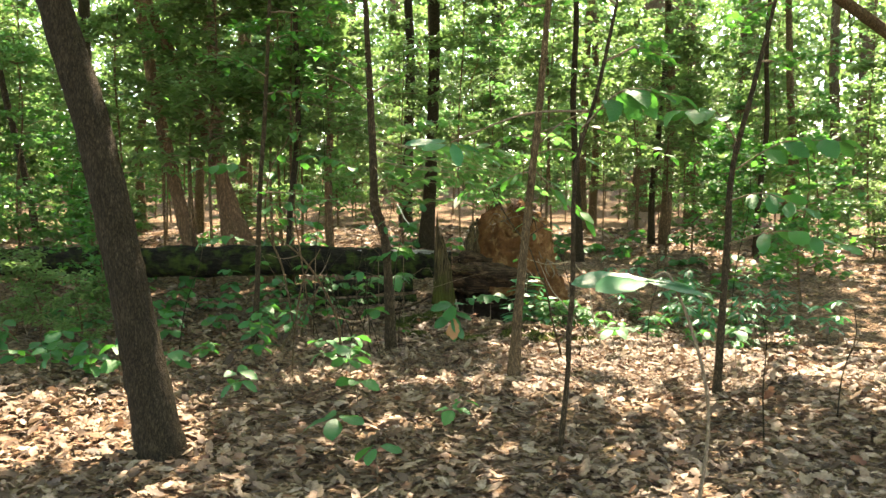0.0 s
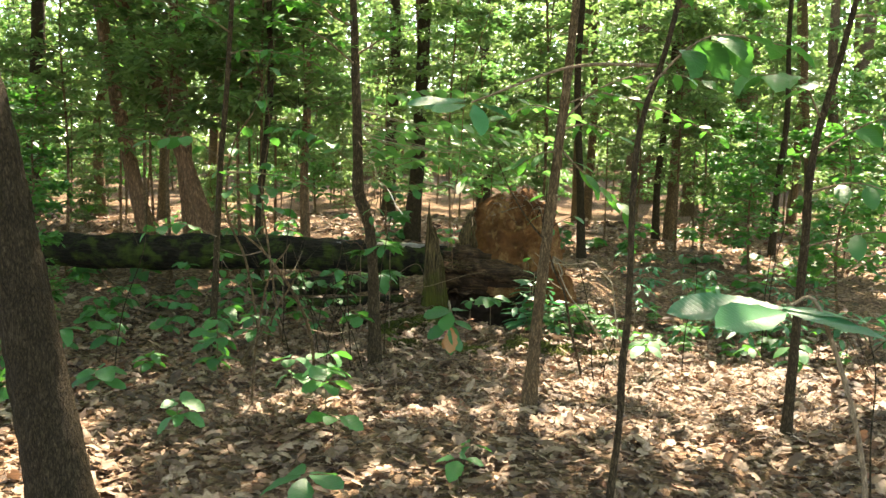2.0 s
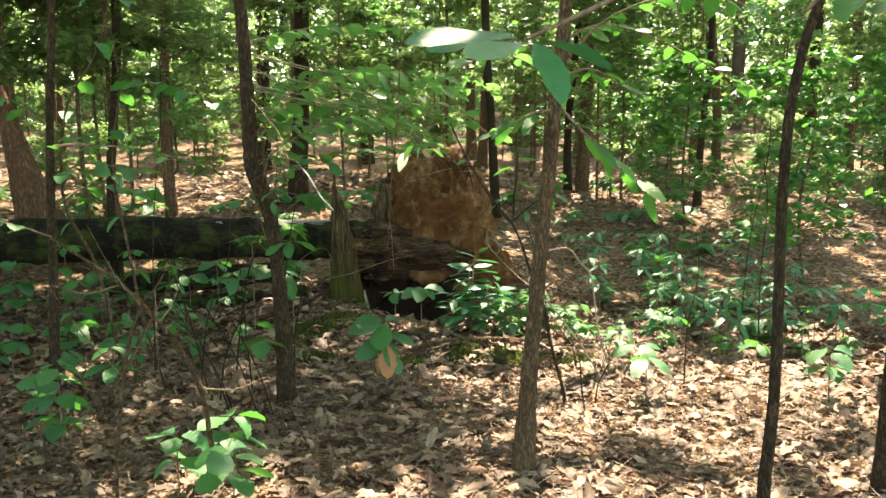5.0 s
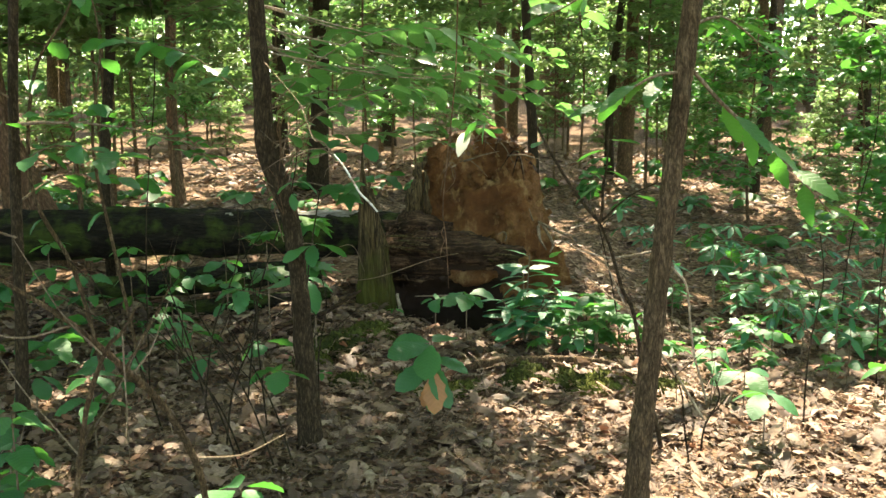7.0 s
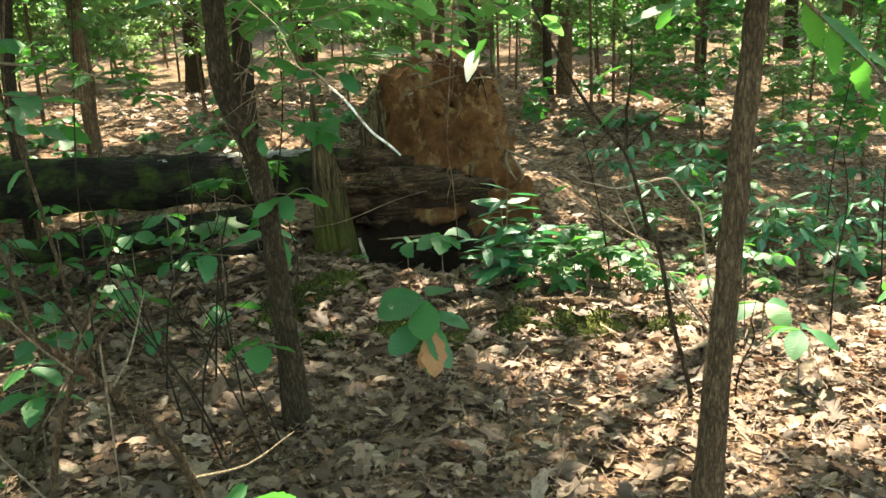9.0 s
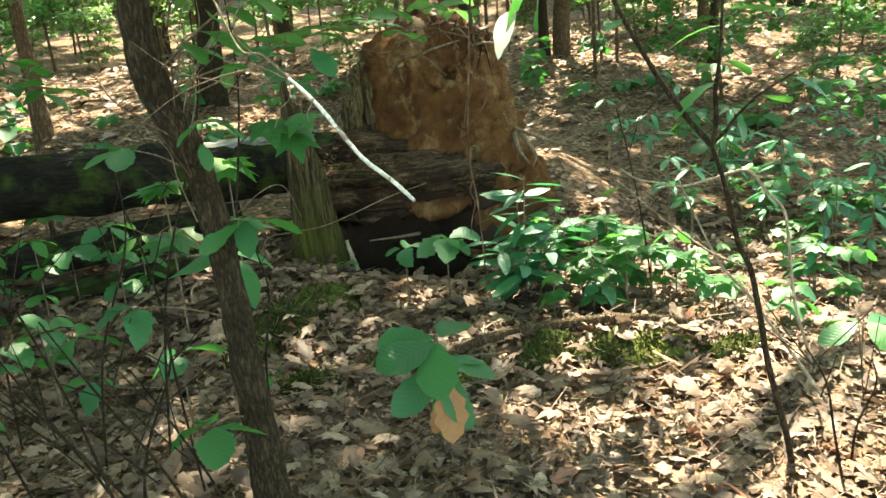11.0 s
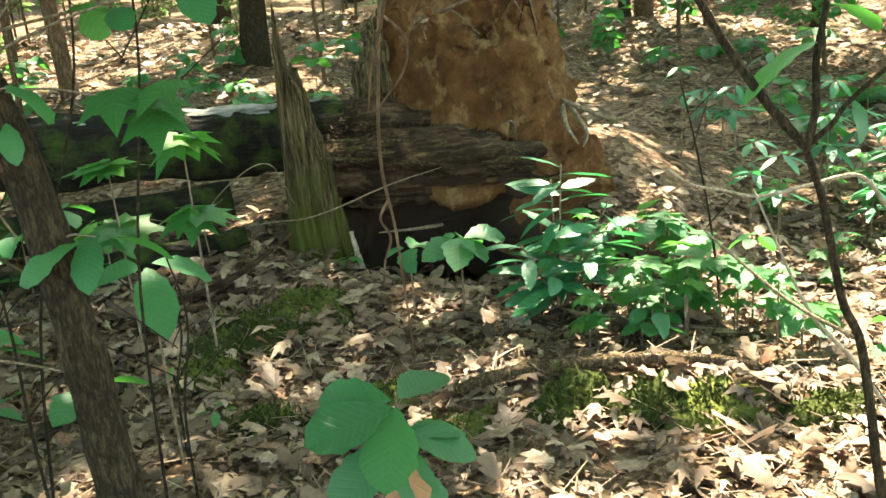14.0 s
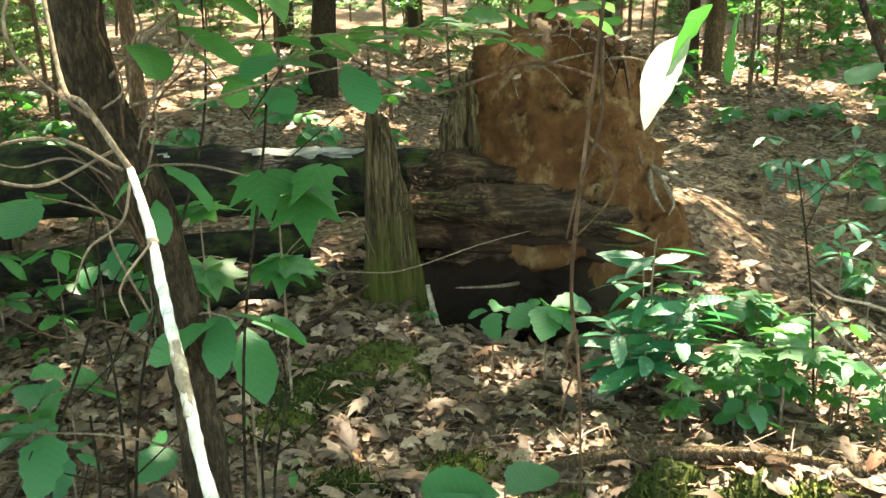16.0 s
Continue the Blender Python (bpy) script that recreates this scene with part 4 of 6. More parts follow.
# ---- canopy overhead: tall trees added to shade the floor, crowns left open over PATCHES ----
CANOPY = (np.array([(0, 0, 0), (0.12, -0.095, 0.02), (0.27, 0, -0.02), (0.11, 0.095, 0.02)]), np.array([[0, 1, 2, 3]]))
for gx in range(-3, 4):
    for gy in range(-1, 5):
        x, y = gx * 4.0 + rng.uniform(-1, 1), gy * 4.2 + 2.5 + rng.uniform(-1, 1)
        if abs(x) < 3.4 and -1.5 < y < 17:
            tx, ty = (3.9 + rng.uniform(0, 1.5)) * (1 if x >= 0 else -1.25), (y if y < 14 else 17.5)
        else:
            tx, ty = x, y
        z = gz(tx, ty)
        H = rng.uniform(8.5, 10.5)
        c = [(tx, ty, z), (tx + 0.1, ty, z + 2.5), (tx * 0.6 + x * 0.4, ty * 0.6 + y * 0.4, z + 5.5), (x, y, z + H)]
        if abs(tx) < 6 and 3 < ty < 13:
            c[0] = (tx * 1.7, ty, gz(tx * 1.7, ty))
            c[1] = (tx * 1.65, ty, z + 2.5)
        b = stem_tree("canopy_tree", c, [0.09, 0.08, 0.065, 0.03], BARK_GREY, "tall tree added for shade, its high crown cut open for sun", "tree", 8, 0.3, group="canopy trees")
        n = 2300
        m = 150
        C = np.stack([rng.normal(x, 1.9, m), rng.normal(y, 1.9, m), z + H - 1.5 + rng.normal(0, 1.2, m)], -1)
        C = C[~thinned(C)]
        P = np.repeat(C, n // m, 0)
        P = P + rng.normal(0, 1, P.shape) * (0.30, 0.30, 0.16)
        P = P[~in_gap(P) & (P[:, 2] > 5.0)]
        o = np.array(b.matrix_basis.translation)
        v, f = strewn(CANOPY, P - o, rots(len(P), 0.5), rng.uniform(0.7, 1.3, len(P)))
        part("crown", mesh_of("crown", v, f, FAR_GREEN), b)
        limbs = []
        for _ in range(6):
            a = rng.uniform(0, 6.28)
            e = np.array((x, y, z + H - rng.uniform(0.5, 2.0)))
            s0 = np.array(c[2]) * 0.4 + np.array(c[3]) * 0.6
            limbs.append(tube([s0 - o, (s0 + e) / 2 - o + np.array((math.cos(a), math.sin(a), 0.3)), e - o + np.array((2.2 * math.cos(a), 2.2 * math.sin(a), 0.8))], [0.05, 0.035, 0.012], 8, 6))
        v, f = joined(limbs)
        part("limbs", mesh_of("limbs", v, f, BARK_GREY, True), b)

# far woods, out of reach of counting
n = 90000
ang = rng.uniform(-0.75, 0.75, n)
dist = rng.uniform(34, 62, n)
P = np.stack([dist * np.sin(ang), dist * np.cos(ang), np.zeros(n)], -1)
P[:, 2] = ground_z(P[:, 0], P[:, 1]) + 15 * rng.uniform(0, 1, n) ** 1.2
v, f = strewn(QUICK, P, rots(n, 0.6), rng.uniform(3.0, 6.5, n))
tagged(new("far_woods", mesh_of("far_woods", v, f, FAR_GREEN)), "bright yellow-green leaves of the far woods", "woods", kind="stuff")
pieces = []
for _ in range(90):
    a, d = rng.uniform(-0.7, 0.7), rng.uniform(32, 58)
    x, y = d * math.sin(a), d * math.cos(a)
    z = gz(x, y)
    r = rng.uniform(0.08, 0.28)
    pieces.append(tube([(x, y, z - 0.2), (x + rng.normal(0, 0.2), y, z + 6), (x + rng.normal(0, 0.5), y, z + 14)], [r, r * 0.8, r * 0.4], 6, 7))
v, f = joined(pieces)
tagged(new("far_trunks", mesh_of("far_trunks", v, f, BARK_GREY, True)), "grey-brown trunks of the far woods", "woods", kind="stuff")

rng = np.random.default_rng(5)
# ---- leafy twigs and small plants near the path, leaf by leaf ----


def wavy(template, amount=0.05, twist=0.0):
    """A blade with uneven edges and a slight twist, so that no two shapes are quite alike."""
    v, f = template
    v = v.copy()
    n = len(v) // 3
    for i in range(1, n - 1):
        for k in (1, 2):
            v[k * n + i, 1] *= 1 + amount * (1 if i % 2 else -1) + rng.normal(0, 0.03)
            v[k * n + i, 2] += rng.normal(0, 0.035) * abs(v[k * n + i, 1])
    length = v[:, 0].max()
    a = twist * v[:, 0] / length
    y, z = v[:, 1].copy(), v[:, 2].copy()
    v[:, 1], v[:, 2] = y * np.cos(a) - z * np.sin(a), y * np.sin(a) + z * np.cos(a)
    v[:, 1] += 0.06 * twist * v[:, 0] ** 2 / length
    return v, f


def leaf_kinds(name, length, width, widest, material, rows=8, edge=0.04, droops=(0.05, 0.15, 0.25, 0.38, 0.18)):
    return [mesh_of(name, *wavy(blade(length, width * rng.uniform(0.88, 1.1), widest + rng.normal(0, 0.03), rng.uniform(0.05, 0.3), dr, rows), edge, rng.normal(0, 0.35)), material, True) for dr in droops]


# the sun's glare on the vine leaf is put into this near-white colour
SUNLIT_LEAF = leaf_material("sunlit_leaf_tone", [(0.0, (0.60, 0.64, 0.46)), (1.0, (0.70, 0.72, 0.56))], 0.5, 0.6, (0.92, 0.94, 0.80), (0.62, 0.66, 0.50))
LEAF = {"pale": leaf_kinds("sunlit_pale_leaf", 0.21, 0.115, 0.5, SUNLIT_LEAF, 10), "long": leaf_kinds("long_leaf", 0.14, 0.045, 0.45, GLOSSY), "big": leaf_kinds("big_leaf", 0.21, 0.125, 0.6, BROAD, 10), "huge": leaf_kinds("huge_leaf", 0.40, 0.17, 0.55, GLOSSY, 12, 0.03, (0.0, 0.03, 0.06)), "maple": [mesh_of("lobed_leaf", *lobed(0.10, MAPLE_LOBES, 0.5, d), GREEN) for d in (0.05, 0.2, 0.35)],
        "tooth": leaf_kinds("toothed_leaf", 0.155, 0.11, 0.42, BROAD, 11, 0.09), "beech": leaf_kinds("pale_oval_leaf", 0.125, 0.066, 0.45, MID_GREEN, 7), "oval": leaf_kinds("oval_leaf", 0.10, 0.055, 0.45, GREEN, 6), "dry": leaf_kinds("dry_leaf", 0.17, 0.085, 0.55, DRY_BROWN, 8, 0.12), "chestnut": leaf_kinds("narrow_leaf", 0.19, 0.06, 0.5, GREEN, 12, 0.10)}


def leaf_at(parent, kind, p, heading, droop, roll=0.0, s=1.0, label="", name="leaf"):
    m = pose(p[0], p[1], p[2], roll, droop, heading) @ Matrix.Diagonal((s, s, s, 1))
    return part(name, LEAF[kind][int(rng.integers(0, len(LEAF[kind])))], parent, label, m)


def leafy_branch(tree, ctrl, r, kind, n, s, first=0.25, droop=15, name="branch", side=60, wood=None):
    """A branch of a tree, through points in the world, with single leaves on both sides."""
    o = np.array(tree.matrix_basis.translation)
    local = np.array(ctrl, float) - o
    v, f = tube(local, [r, r * 0.75, r * 0.3], 5 * len(ctrl), 6)
    b = part(name, mesh_of(name, v, f, wood or TWIG, True), tree)
    pts = curve_points(local, 40)
    for i in range(n):
        u = first + (1 - first) * (i + 0.5) / n
        k = min(38, int(u * 39))
        d = pts[k + 1] - pts[k]
        head = math.degrees(math.atan2(d[1], d[0])) + (side if i % 2 else -side) * rng.uniform(0.6, 1.2) * (0.15 if i == n - 1 else 1)
        leaf_at(b, kind, pts[k], head, droop + rng.normal(0, 10), rng.normal(0, 14), s * rng.uniform(0.8, 1.15))
    return b


def stalk(base, ctrl, r, mat=None, name="stem"):
    v, f = tube(ctrl, [r, r * 0.8, r * 0.5], 5 * len(ctrl), 6)
    return part(name, mesh_of(name, v, f, mat or STALK, True), base)


def whorl(x, y, h, kind, n, s, label, category="seedling", tiers=1, lean=(0, 0), droop=12, group="", turn=None):
    """A seedling whose leaves spread from the top of its stem."""
    z = gz(x, y)
    b = thing("seedling", x, y, z, label, category, group)
    top = (lean[0], lean[1], h)
    stalk(b, [(0, 0, -0.02), (lean[0] * 0.4, lean[1] * 0.4, h * 0.5), top], 0.0035 + 0.003 * h, TWIG)
    a0 = rng.uniform(0, 360) if turn is None else turn
    for t in range(tiers):
        u = 1 - 0.32 * t
        for i in range(n):
            a = a0 + 47 * t + 360 * i / n + rng.normal(0, 9)
            p = (top[0] * u + 0.02 * math.cos(radians(a)), top[1] * u + 0.02 * math.sin(radians(a)), h * u + rng.normal(0, 0.006))
            leaf_at(b, kind, p, a, droop + rng.normal(0, 9), rng.normal(0, 10), s * rng.uniform(0.75, 1.15))
    return b


# broad-leaved seedling with a dry leaf, before the pit
b = whorl(0.07, 8.02, 0.44, "big", 0, 0.9, "broad-leaved green seedling with one dry orange leaf", turn=20, lean=(0.0, -0.04))
for up, a, d, roll, s in ((0.42, 152, 4, -14, 0.95), (0.42, 48, 2, 12, 0.82), (0.41, 196, 8, -16, 0.98), (0.41, 252, 36, 6, 0.92), (0.35, 338, 20, 14, 0.82), (0.34, 12, 14, 8, 0.72), (0.33, 205, 30, -12, 0.95), (0.32, 285, 42, 0, 0.8)):
    leaf_at(b, "big", (0.012 * math.cos(radians(a)), -0.04 + 0.012 * math.sin(radians(a)), up), a, d, roll, s)
leaf_at(b, "dry", (0.0, -0.08, 0.30), -88, 62, 15, 1.15, "dry orange-brown hanging leaf", "dry_leaf")
leaf_at(b, "dry", (-0.03, -0.10, 0.24), -120, 72, -20, 0.6, "dry orange-brown hanging leaf", "dry_leaf")
for a, d in ((262, 58), (320, 45)):
    leaf_at(b, "big", (0.0, -0.03, 0.26), a, d, 0, 0.8)


def laurel(x, y, h, shoots, label):
    z = gz(x, y)
    b = thing("laurel_shrub", x, y, z, label, "shrub")
    for dx, dy, hh, n in shoots:
        top = np.array((dx, dy, hh))
        st = stalk(b, [(0, 0, -0.02), top * 0.5 + (0, 0, 0.03), top], 0.006, TWIG)
        for i in range(n):
            u = 0.35 + 0.65 * (i + 0.5) / n
            p = top * u
            a = 137.5 * i + rng.normal(0, 12) if i > n - 4 else (0 if i % 2 else 180) + rng.normal(0, 28)
            leaf_at(st, "long", p, a, -4 + rng.normal(0, 9) + 12 * (1 - u), rng.normal(0, 14), rng.uniform(1.1, 1.4))


laurel(0.80, 9.20, 0.62, [(0.05, 0.06, 0.56, 15), (-0.15, -0.08, 0.32, 10), (0.18, -0.05, 0.42, 12), (-0.06, -0.18, 0.24, 9), (0.02, 0.1, 0.5, 10), (0.24, 0.1, 0.3, 9), (0.1, -0.15, 0.3, 10)], "glossy dark green laurel-like shrub beside the pit")
whorl(0.46, 9.28, 0.34, "tooth", 6, 0.95, "green seedling with toothed leaves at the edge of the pit", tiers=1, droop=10)
whorl(0.28, 9.35, 0.27, "tooth", 4, 0.7, "green seedling with toothed leaves at the edge of the pit", droop=10)
whorl(0.07, 9.80, 0.08, "oval", 6, 0.45, "tiny green seedling at the foot of the stump")

SPOTS = [  # x, y, height, leaf, leaves, size, tiers
    (-1.22, 9.9, 0.30, "tooth", 5, 1.0, 1), (-0.72, 8.55, 0.30, "tooth", 3, 1.05, 1), (-1.86, 8.95, 0.26, "tooth", 4, 1.0, 2), (-1.75, 8.3, 0.24, "big", 4, 0.6, 1), 
    (1.56, 7.9, 0.2, "big", 4, 0.65, 1), (1.42, 7.45, 0.26, "big", 5, 0.75, 1), (-0.68, 6.35, 0.26, "tooth", 4, 0.85, 2), (-1.95, 9.7, 0.3, "tooth", 4, 0.9, 2), (-1.62, 7.5, 0.3, "tooth", 4, 0.9, 3),
    (-0.9, 6.5, 0.28, "tooth", 3, 0.9, 2), (2.34, 7.96, 0.22, "big", 4, 0.6, 1), (2.4, 7.3, 0.3, "tooth", 4, 0.9, 2), (-0.70, 6.75, 0.26, "tooth", 4, 0.9, 2), (-0.56, 5.7, 0.2, "tooth", 4, 0.85, 1), (-0.60, 4.95, 0.24, "big", 5, 0.8, 1),
    (-0.35, 4.7, 0.18, "big", 4, 0.7, 1), (-1.5, 7.2, 0.42, "tooth", 4, 0.8, 3), (-2.7, 7.6, 0.3, "tooth", 5, 0.9, 2), (-3.0, 6.9, 0.3, "tooth", 5, 0.9, 2), (0.05, 5.4, 0.12, "tooth", 4, 0.7, 1), (0.12, 5.6, 0.1, "tooth", 3, 0.6, 1),
    (-0.5, 8.52, 0.62, "big", 3, 1.15, 1), (-0.43, 8.8, 0.06, "oval", 4, 0.5, 1), (-0.6, 9.2, 0.05, "oval", 4, 0.5, 1), (-1.05, 8.75, 0.2, "tooth", 4, 0.7, 1), (0.55, 3.2, 0.2, "tooth", 4, 0.8, 1), (-1.4, 5.9, 0.2, "tooth", 4, 0.8, 2),
    (-2.3, 6.2, 0.3, "tooth", 5, 0.9, 2), (-0.45, 9.25, 0.8, "maple", 6, 1.5, 2), (-0.72, 9.35, 0.72, "maple", 6, 1.5, 2),
    (-1.0, 9.75, 0.42, "tooth", 4, 0.8, 3), (-1.35, 9.8, 0.4, "oval", 5, 1.1, 4), (-1.6, 9.85, 0.5, "oval", 5, 1.2, 4), (-1.8, 9.6, 0.4, "tooth", 4, 0.8, 3), (-2.1, 9.9, 0.5, "oval", 5, 1.2, 4), (-2.4, 9.7, 0.45, "tooth", 4, 0.8, 3), (-0.9, 9.9, 0.3, "oval", 5, 1.0, 3),
    (-1.2, 8.9, 0.35, "tooth", 3, 0.8, 2), (-1.5, 8.7, 0.3, "tooth", 4, 0.9, 2), (-1.4, 7.9, 0.35, "tooth", 4, 0.9, 2), (-1.14, 9.09, 0.24, "tooth", 4, 0.95, 1)]
for x, y, h, kind, n, s, tiers in SPOTS:
    whorl(x, y, h, kind, n, s, "green broad-leaved seedling among dead leaves", tiers=tiers, group="seedlings")

# low lobed-leaf plants in the clearing beside the root plate
for i in range(95):
    x = 0.85 + 2.4 * rng.uniform() ** 0.9
    y = 8.35 + 2.1 * rng.uniform()
    if (x - 1.0) ** 2 + (y - 7.6) ** 2 < 0.3 or (x < 2.1 and y > 9.65) or (x < 1.1 and y < 8.75):
        continue
    whorl(x, y, rng.uniform(0.08, 0.3), "maple" if rng.uniform() < 0.75 else "tooth", int(rng.integers(4, 7)), rng.uniform(0.5, 0.8), "low green plant with star-shaped leaves", "seedling", int(rng.integers(1, 3)), group="star-leaved plants")
for i in range(15):
    x, y = rng.uniform(0.78, 1.5), rng.uniform(8.72, 9.35)
    whorl(x, y, rng.uniform(0.10, 0.30), "maple", int(rng.integers(4, 7)), rng.uniform(0.6, 0.95), "low green plant with star-shaped leaves", "seedling", int(rng.integers(1, 3)), group="star-leaved plants")
for i in range(40):
    x, y = 1.9 + rng.uniform(0, 2.0), 8.6 + rng.uniform(0, 2.6)
    whorl(x, y, rng.uniform(0.25, 0.5), "long", int(rng.integers(5, 8)), rng.uniform(0.8, 1.1), "green plant with narrow glossy leaves", "seedling", 2, group="narrow-leaved plants")
for i in range(90):
    x, y = rng.uniform(-4, 4.5), rng.uniform(10.9, 15)
    if 0.9 < x < 2.8 and y < 13.5:
        continue
    whorl(x, y, rng.uniform(0.08, 0.4), "tooth", int(rng.integers(4, 6)), rng.uniform(0.8, 1.2), "green seedling behind the fallen log", "seedling", 2, group="far seedlings")
for x, y, size in ((-3.3, 7.9, 0.5), (-3.9, 8.4, 0.55), (-4.4, 9.0, 0.6), (-3.5, 8.9, 0.45), (-4.9, 8.3, 0.6)):
    plant_kind(4, x, y, size, rng.uniform(0, 360))
for i in range(34):
    x, y = rng.uniform(-4.2, -1.9), rng.uniform(6.4, 9.8)
    whorl(x, y, rng.uniform(0.12, 0.35), "tooth", 4, rng.uniform(0.7, 1.0), "green broad-leaved seedling among dead leaves", "seedling", 2, group="seedlings")

# very large leaves on thin stems beside the path
for sx, sy, top, spots in ((1.10, 3.80, 1.16, ((0.90, 3.78, 1.15, 183, 3, 0.85), (0.88, 3.73, 1.145, 215, 4, 0.75), (0.90, 3.80, 1.15, 160, 2, 0.7), (0.88, 3.75, 1.155, 0, 6, 0.8), (0.88, 3.75, 1.15, -35, 8, 0.7))),
                           (0.05, 4.78, 1.82, ((0.03, 4.78, 1.81, 188, 4, 0.58), (0.03, 4.76, 1.80, 225, 10, 0.45), (0.06, 4.76, 1.80, -72, 50, 0.40), (0.06, 4.77, 1.81, -15, 22, 0.42), (0.03, 4.80, 1.82, 150, 3, 0.5)))):
    z = gz(sx, sy)
    if top < 1.5:
        b = thing("magnolia_sapling", sx, sy, z, "thin sapling with very large blue-green leaves", "sapling")
        st = stalk(b, [(0, 0, -0.02), (0.06, 0.0, 0.6), (-0.1, -0.02, top - z - 0.02), (-0.2, -0.03, top - z)], 0.009, TWIG)
        o = np.array((sx, sy, z))
    else:
        b = THIN
        o = np.array(b.matrix_basis.translation)
        st = stalk(b, [np.array((0.82, 5.0, 2.0)) - o, np.array((0.45, 4.90, 1.97)) - o, np.array((0.05, 4.78, 1.81)) - o], 0.008, TWIG, "branch")
    for x, y, zz, a, d, s in spots:
        leaf_at(st, "huge", np.array((x, y, zz)) - o, a, d, (-15 if 90 < a < 270 else 15) + rng.normal(0, 4), s, "very large blue-green leaf")

# branches of the standing saplings
leafy_branch(RIDGED, [(0.655, 6.6, 1.75), (0.78, 6.6, 1.62), (0.95, 6.6, 1.48), (1.15, 6.6, 1.28)], 0.007, "chestnut", 9, 0.9, 0.2, 25)
leafy_branch(RIDGED, [(0.65, 6.6, 1.72), (0.53, 6.55, 1.70), (0.40, 6.6, 1.62)], 0.006, "chestnut", 6, 0.75, 0.2, 15)
leafy_branch(RIDGED, [(0.67, 6.6, 1.9), (0.9, 6.6, 2.1), (1.25, 6.65, 2.2), (1.6, 6.7, 2.15)], 0.007, "oval", 16, 1.1, 0.2, 15)
leafy_branch(EAST, [(1.98, 6.20, 1.5), (2.14, 5.95, 1.55), (2.29, 5.65, 1.45)], 0.006, "big", 6, 0.9, 0.3, 20)
leafy_branch(EAST, [(2.04, 6.20, 1.9), (1.84, 6.05, 2.1), (1.54, 5.95, 2.1)], 0.006, "tooth", 8, 1.1, 0.3, 20)
leafy_branch(EAST, [(2.00, 6.20, 1.7), (2.34, 6.15, 1.9), (2.74, 6.05, 1.9)], 0.006, "tooth", 9, 1.2, 0.3, 20)
leafy_branch(EAST, [(1.97, 6.20, 1.2), (2.24, 5.85, 1.3), (2.54, 5.65, 1.2)], 0.006, "big", 7, 0.85, 0.3, 25)
leafy_branch(THIN, [(0.78, 5.0, 1.9), (1.0, 4.9, 2.1), (1.3, 4.8, 2.05)], 0.006, "tooth", 7, 1.1, 0.3, 20)
leafy_branch(CROOKED, [(-0.63, 7.85, 1.45), (-0.40, 7.75, 1.62), (-0.1, 7.8, 1.72), (0.25, 7.9, 1.68)], 0.0035, "beech", 18, 1.0, 0.15, 12)
leafy_branch(CROOKED, [(-0.66, 7.85, 1.6), (-0.3, 7.9, 1.9), (0.1, 8.0, 1.98), (0.5, 8.1, 1.85)], 0.0035, "beech", 22, 1.05, 0.15, 12)
leafy_branch(CROOKED, [(-0.66, 7.85, 1.65), (-0.9, 7.6, 1.85), (-1.2, 7.6, 1.9)], 0.0035, "tooth", 9, 0.9, 0.2, 15)

for pts, n, s in (([(-0.66, 7.85, 1.62), (-0.35, 8.1, 1.72), (0.1, 8.4, 1.70), (0.55, 8.7, 1.6)], 22, 0.9), ([(-0.68, 7.85, 1.8), (-0.3, 8.2, 1.98), (0.3, 8.6, 2.02), (0.9, 8.9, 1.95)], 24, 0.95), ([(-0.65, 7.85, 1.5), (-0.3, 8.2, 1.52), (0.0, 8.5, 1.52), (0.3, 8.8, 1.45)], 16, 0.8), ([(-0.7, 7.85, 2.1), (-0.2, 8.3, 2.25), (0.6, 8.7, 2.25), (1.2, 9.0, 2.1)], 24, 1.0), ([(-0.62, 7.85, 1.42), (-0.2, 8.3, 1.5), (0.25, 8.8, 1.56), (0.6, 9.1, 1.52)], 18, 0.9), ([(-0.66, 7.85, 1.7), (-0.5, 8.3, 1.78), (-0.4, 8.8, 1.72)], 14, 0.9)):
    leafy_branch(CROOKED, pts, 0.0032, "beech", int(n * 1.4), s, 0.12, 4)
for pts, kind, n, s in (([(0.66, 6.6, 1.95), (0.5, 6.75, 2.0), (0.3, 6.9, 1.9)], "oval", 9, 1.1), ([(0.68, 6.6, 2.0), (1.0, 6.9, 2.1), (1.5, 7.2, 2.0), (1.9, 7.4, 1.85)], "oval", 18, 1.0), ([(0.66, 6.6, 1.85), (0.9, 6.85, 1.9), (1.2, 7.1, 1.8)], "chestnut", 8, 0.7)):
    leafy_branch(RIDGED, pts, 0.006, kind, n, s, 0.15, 12)

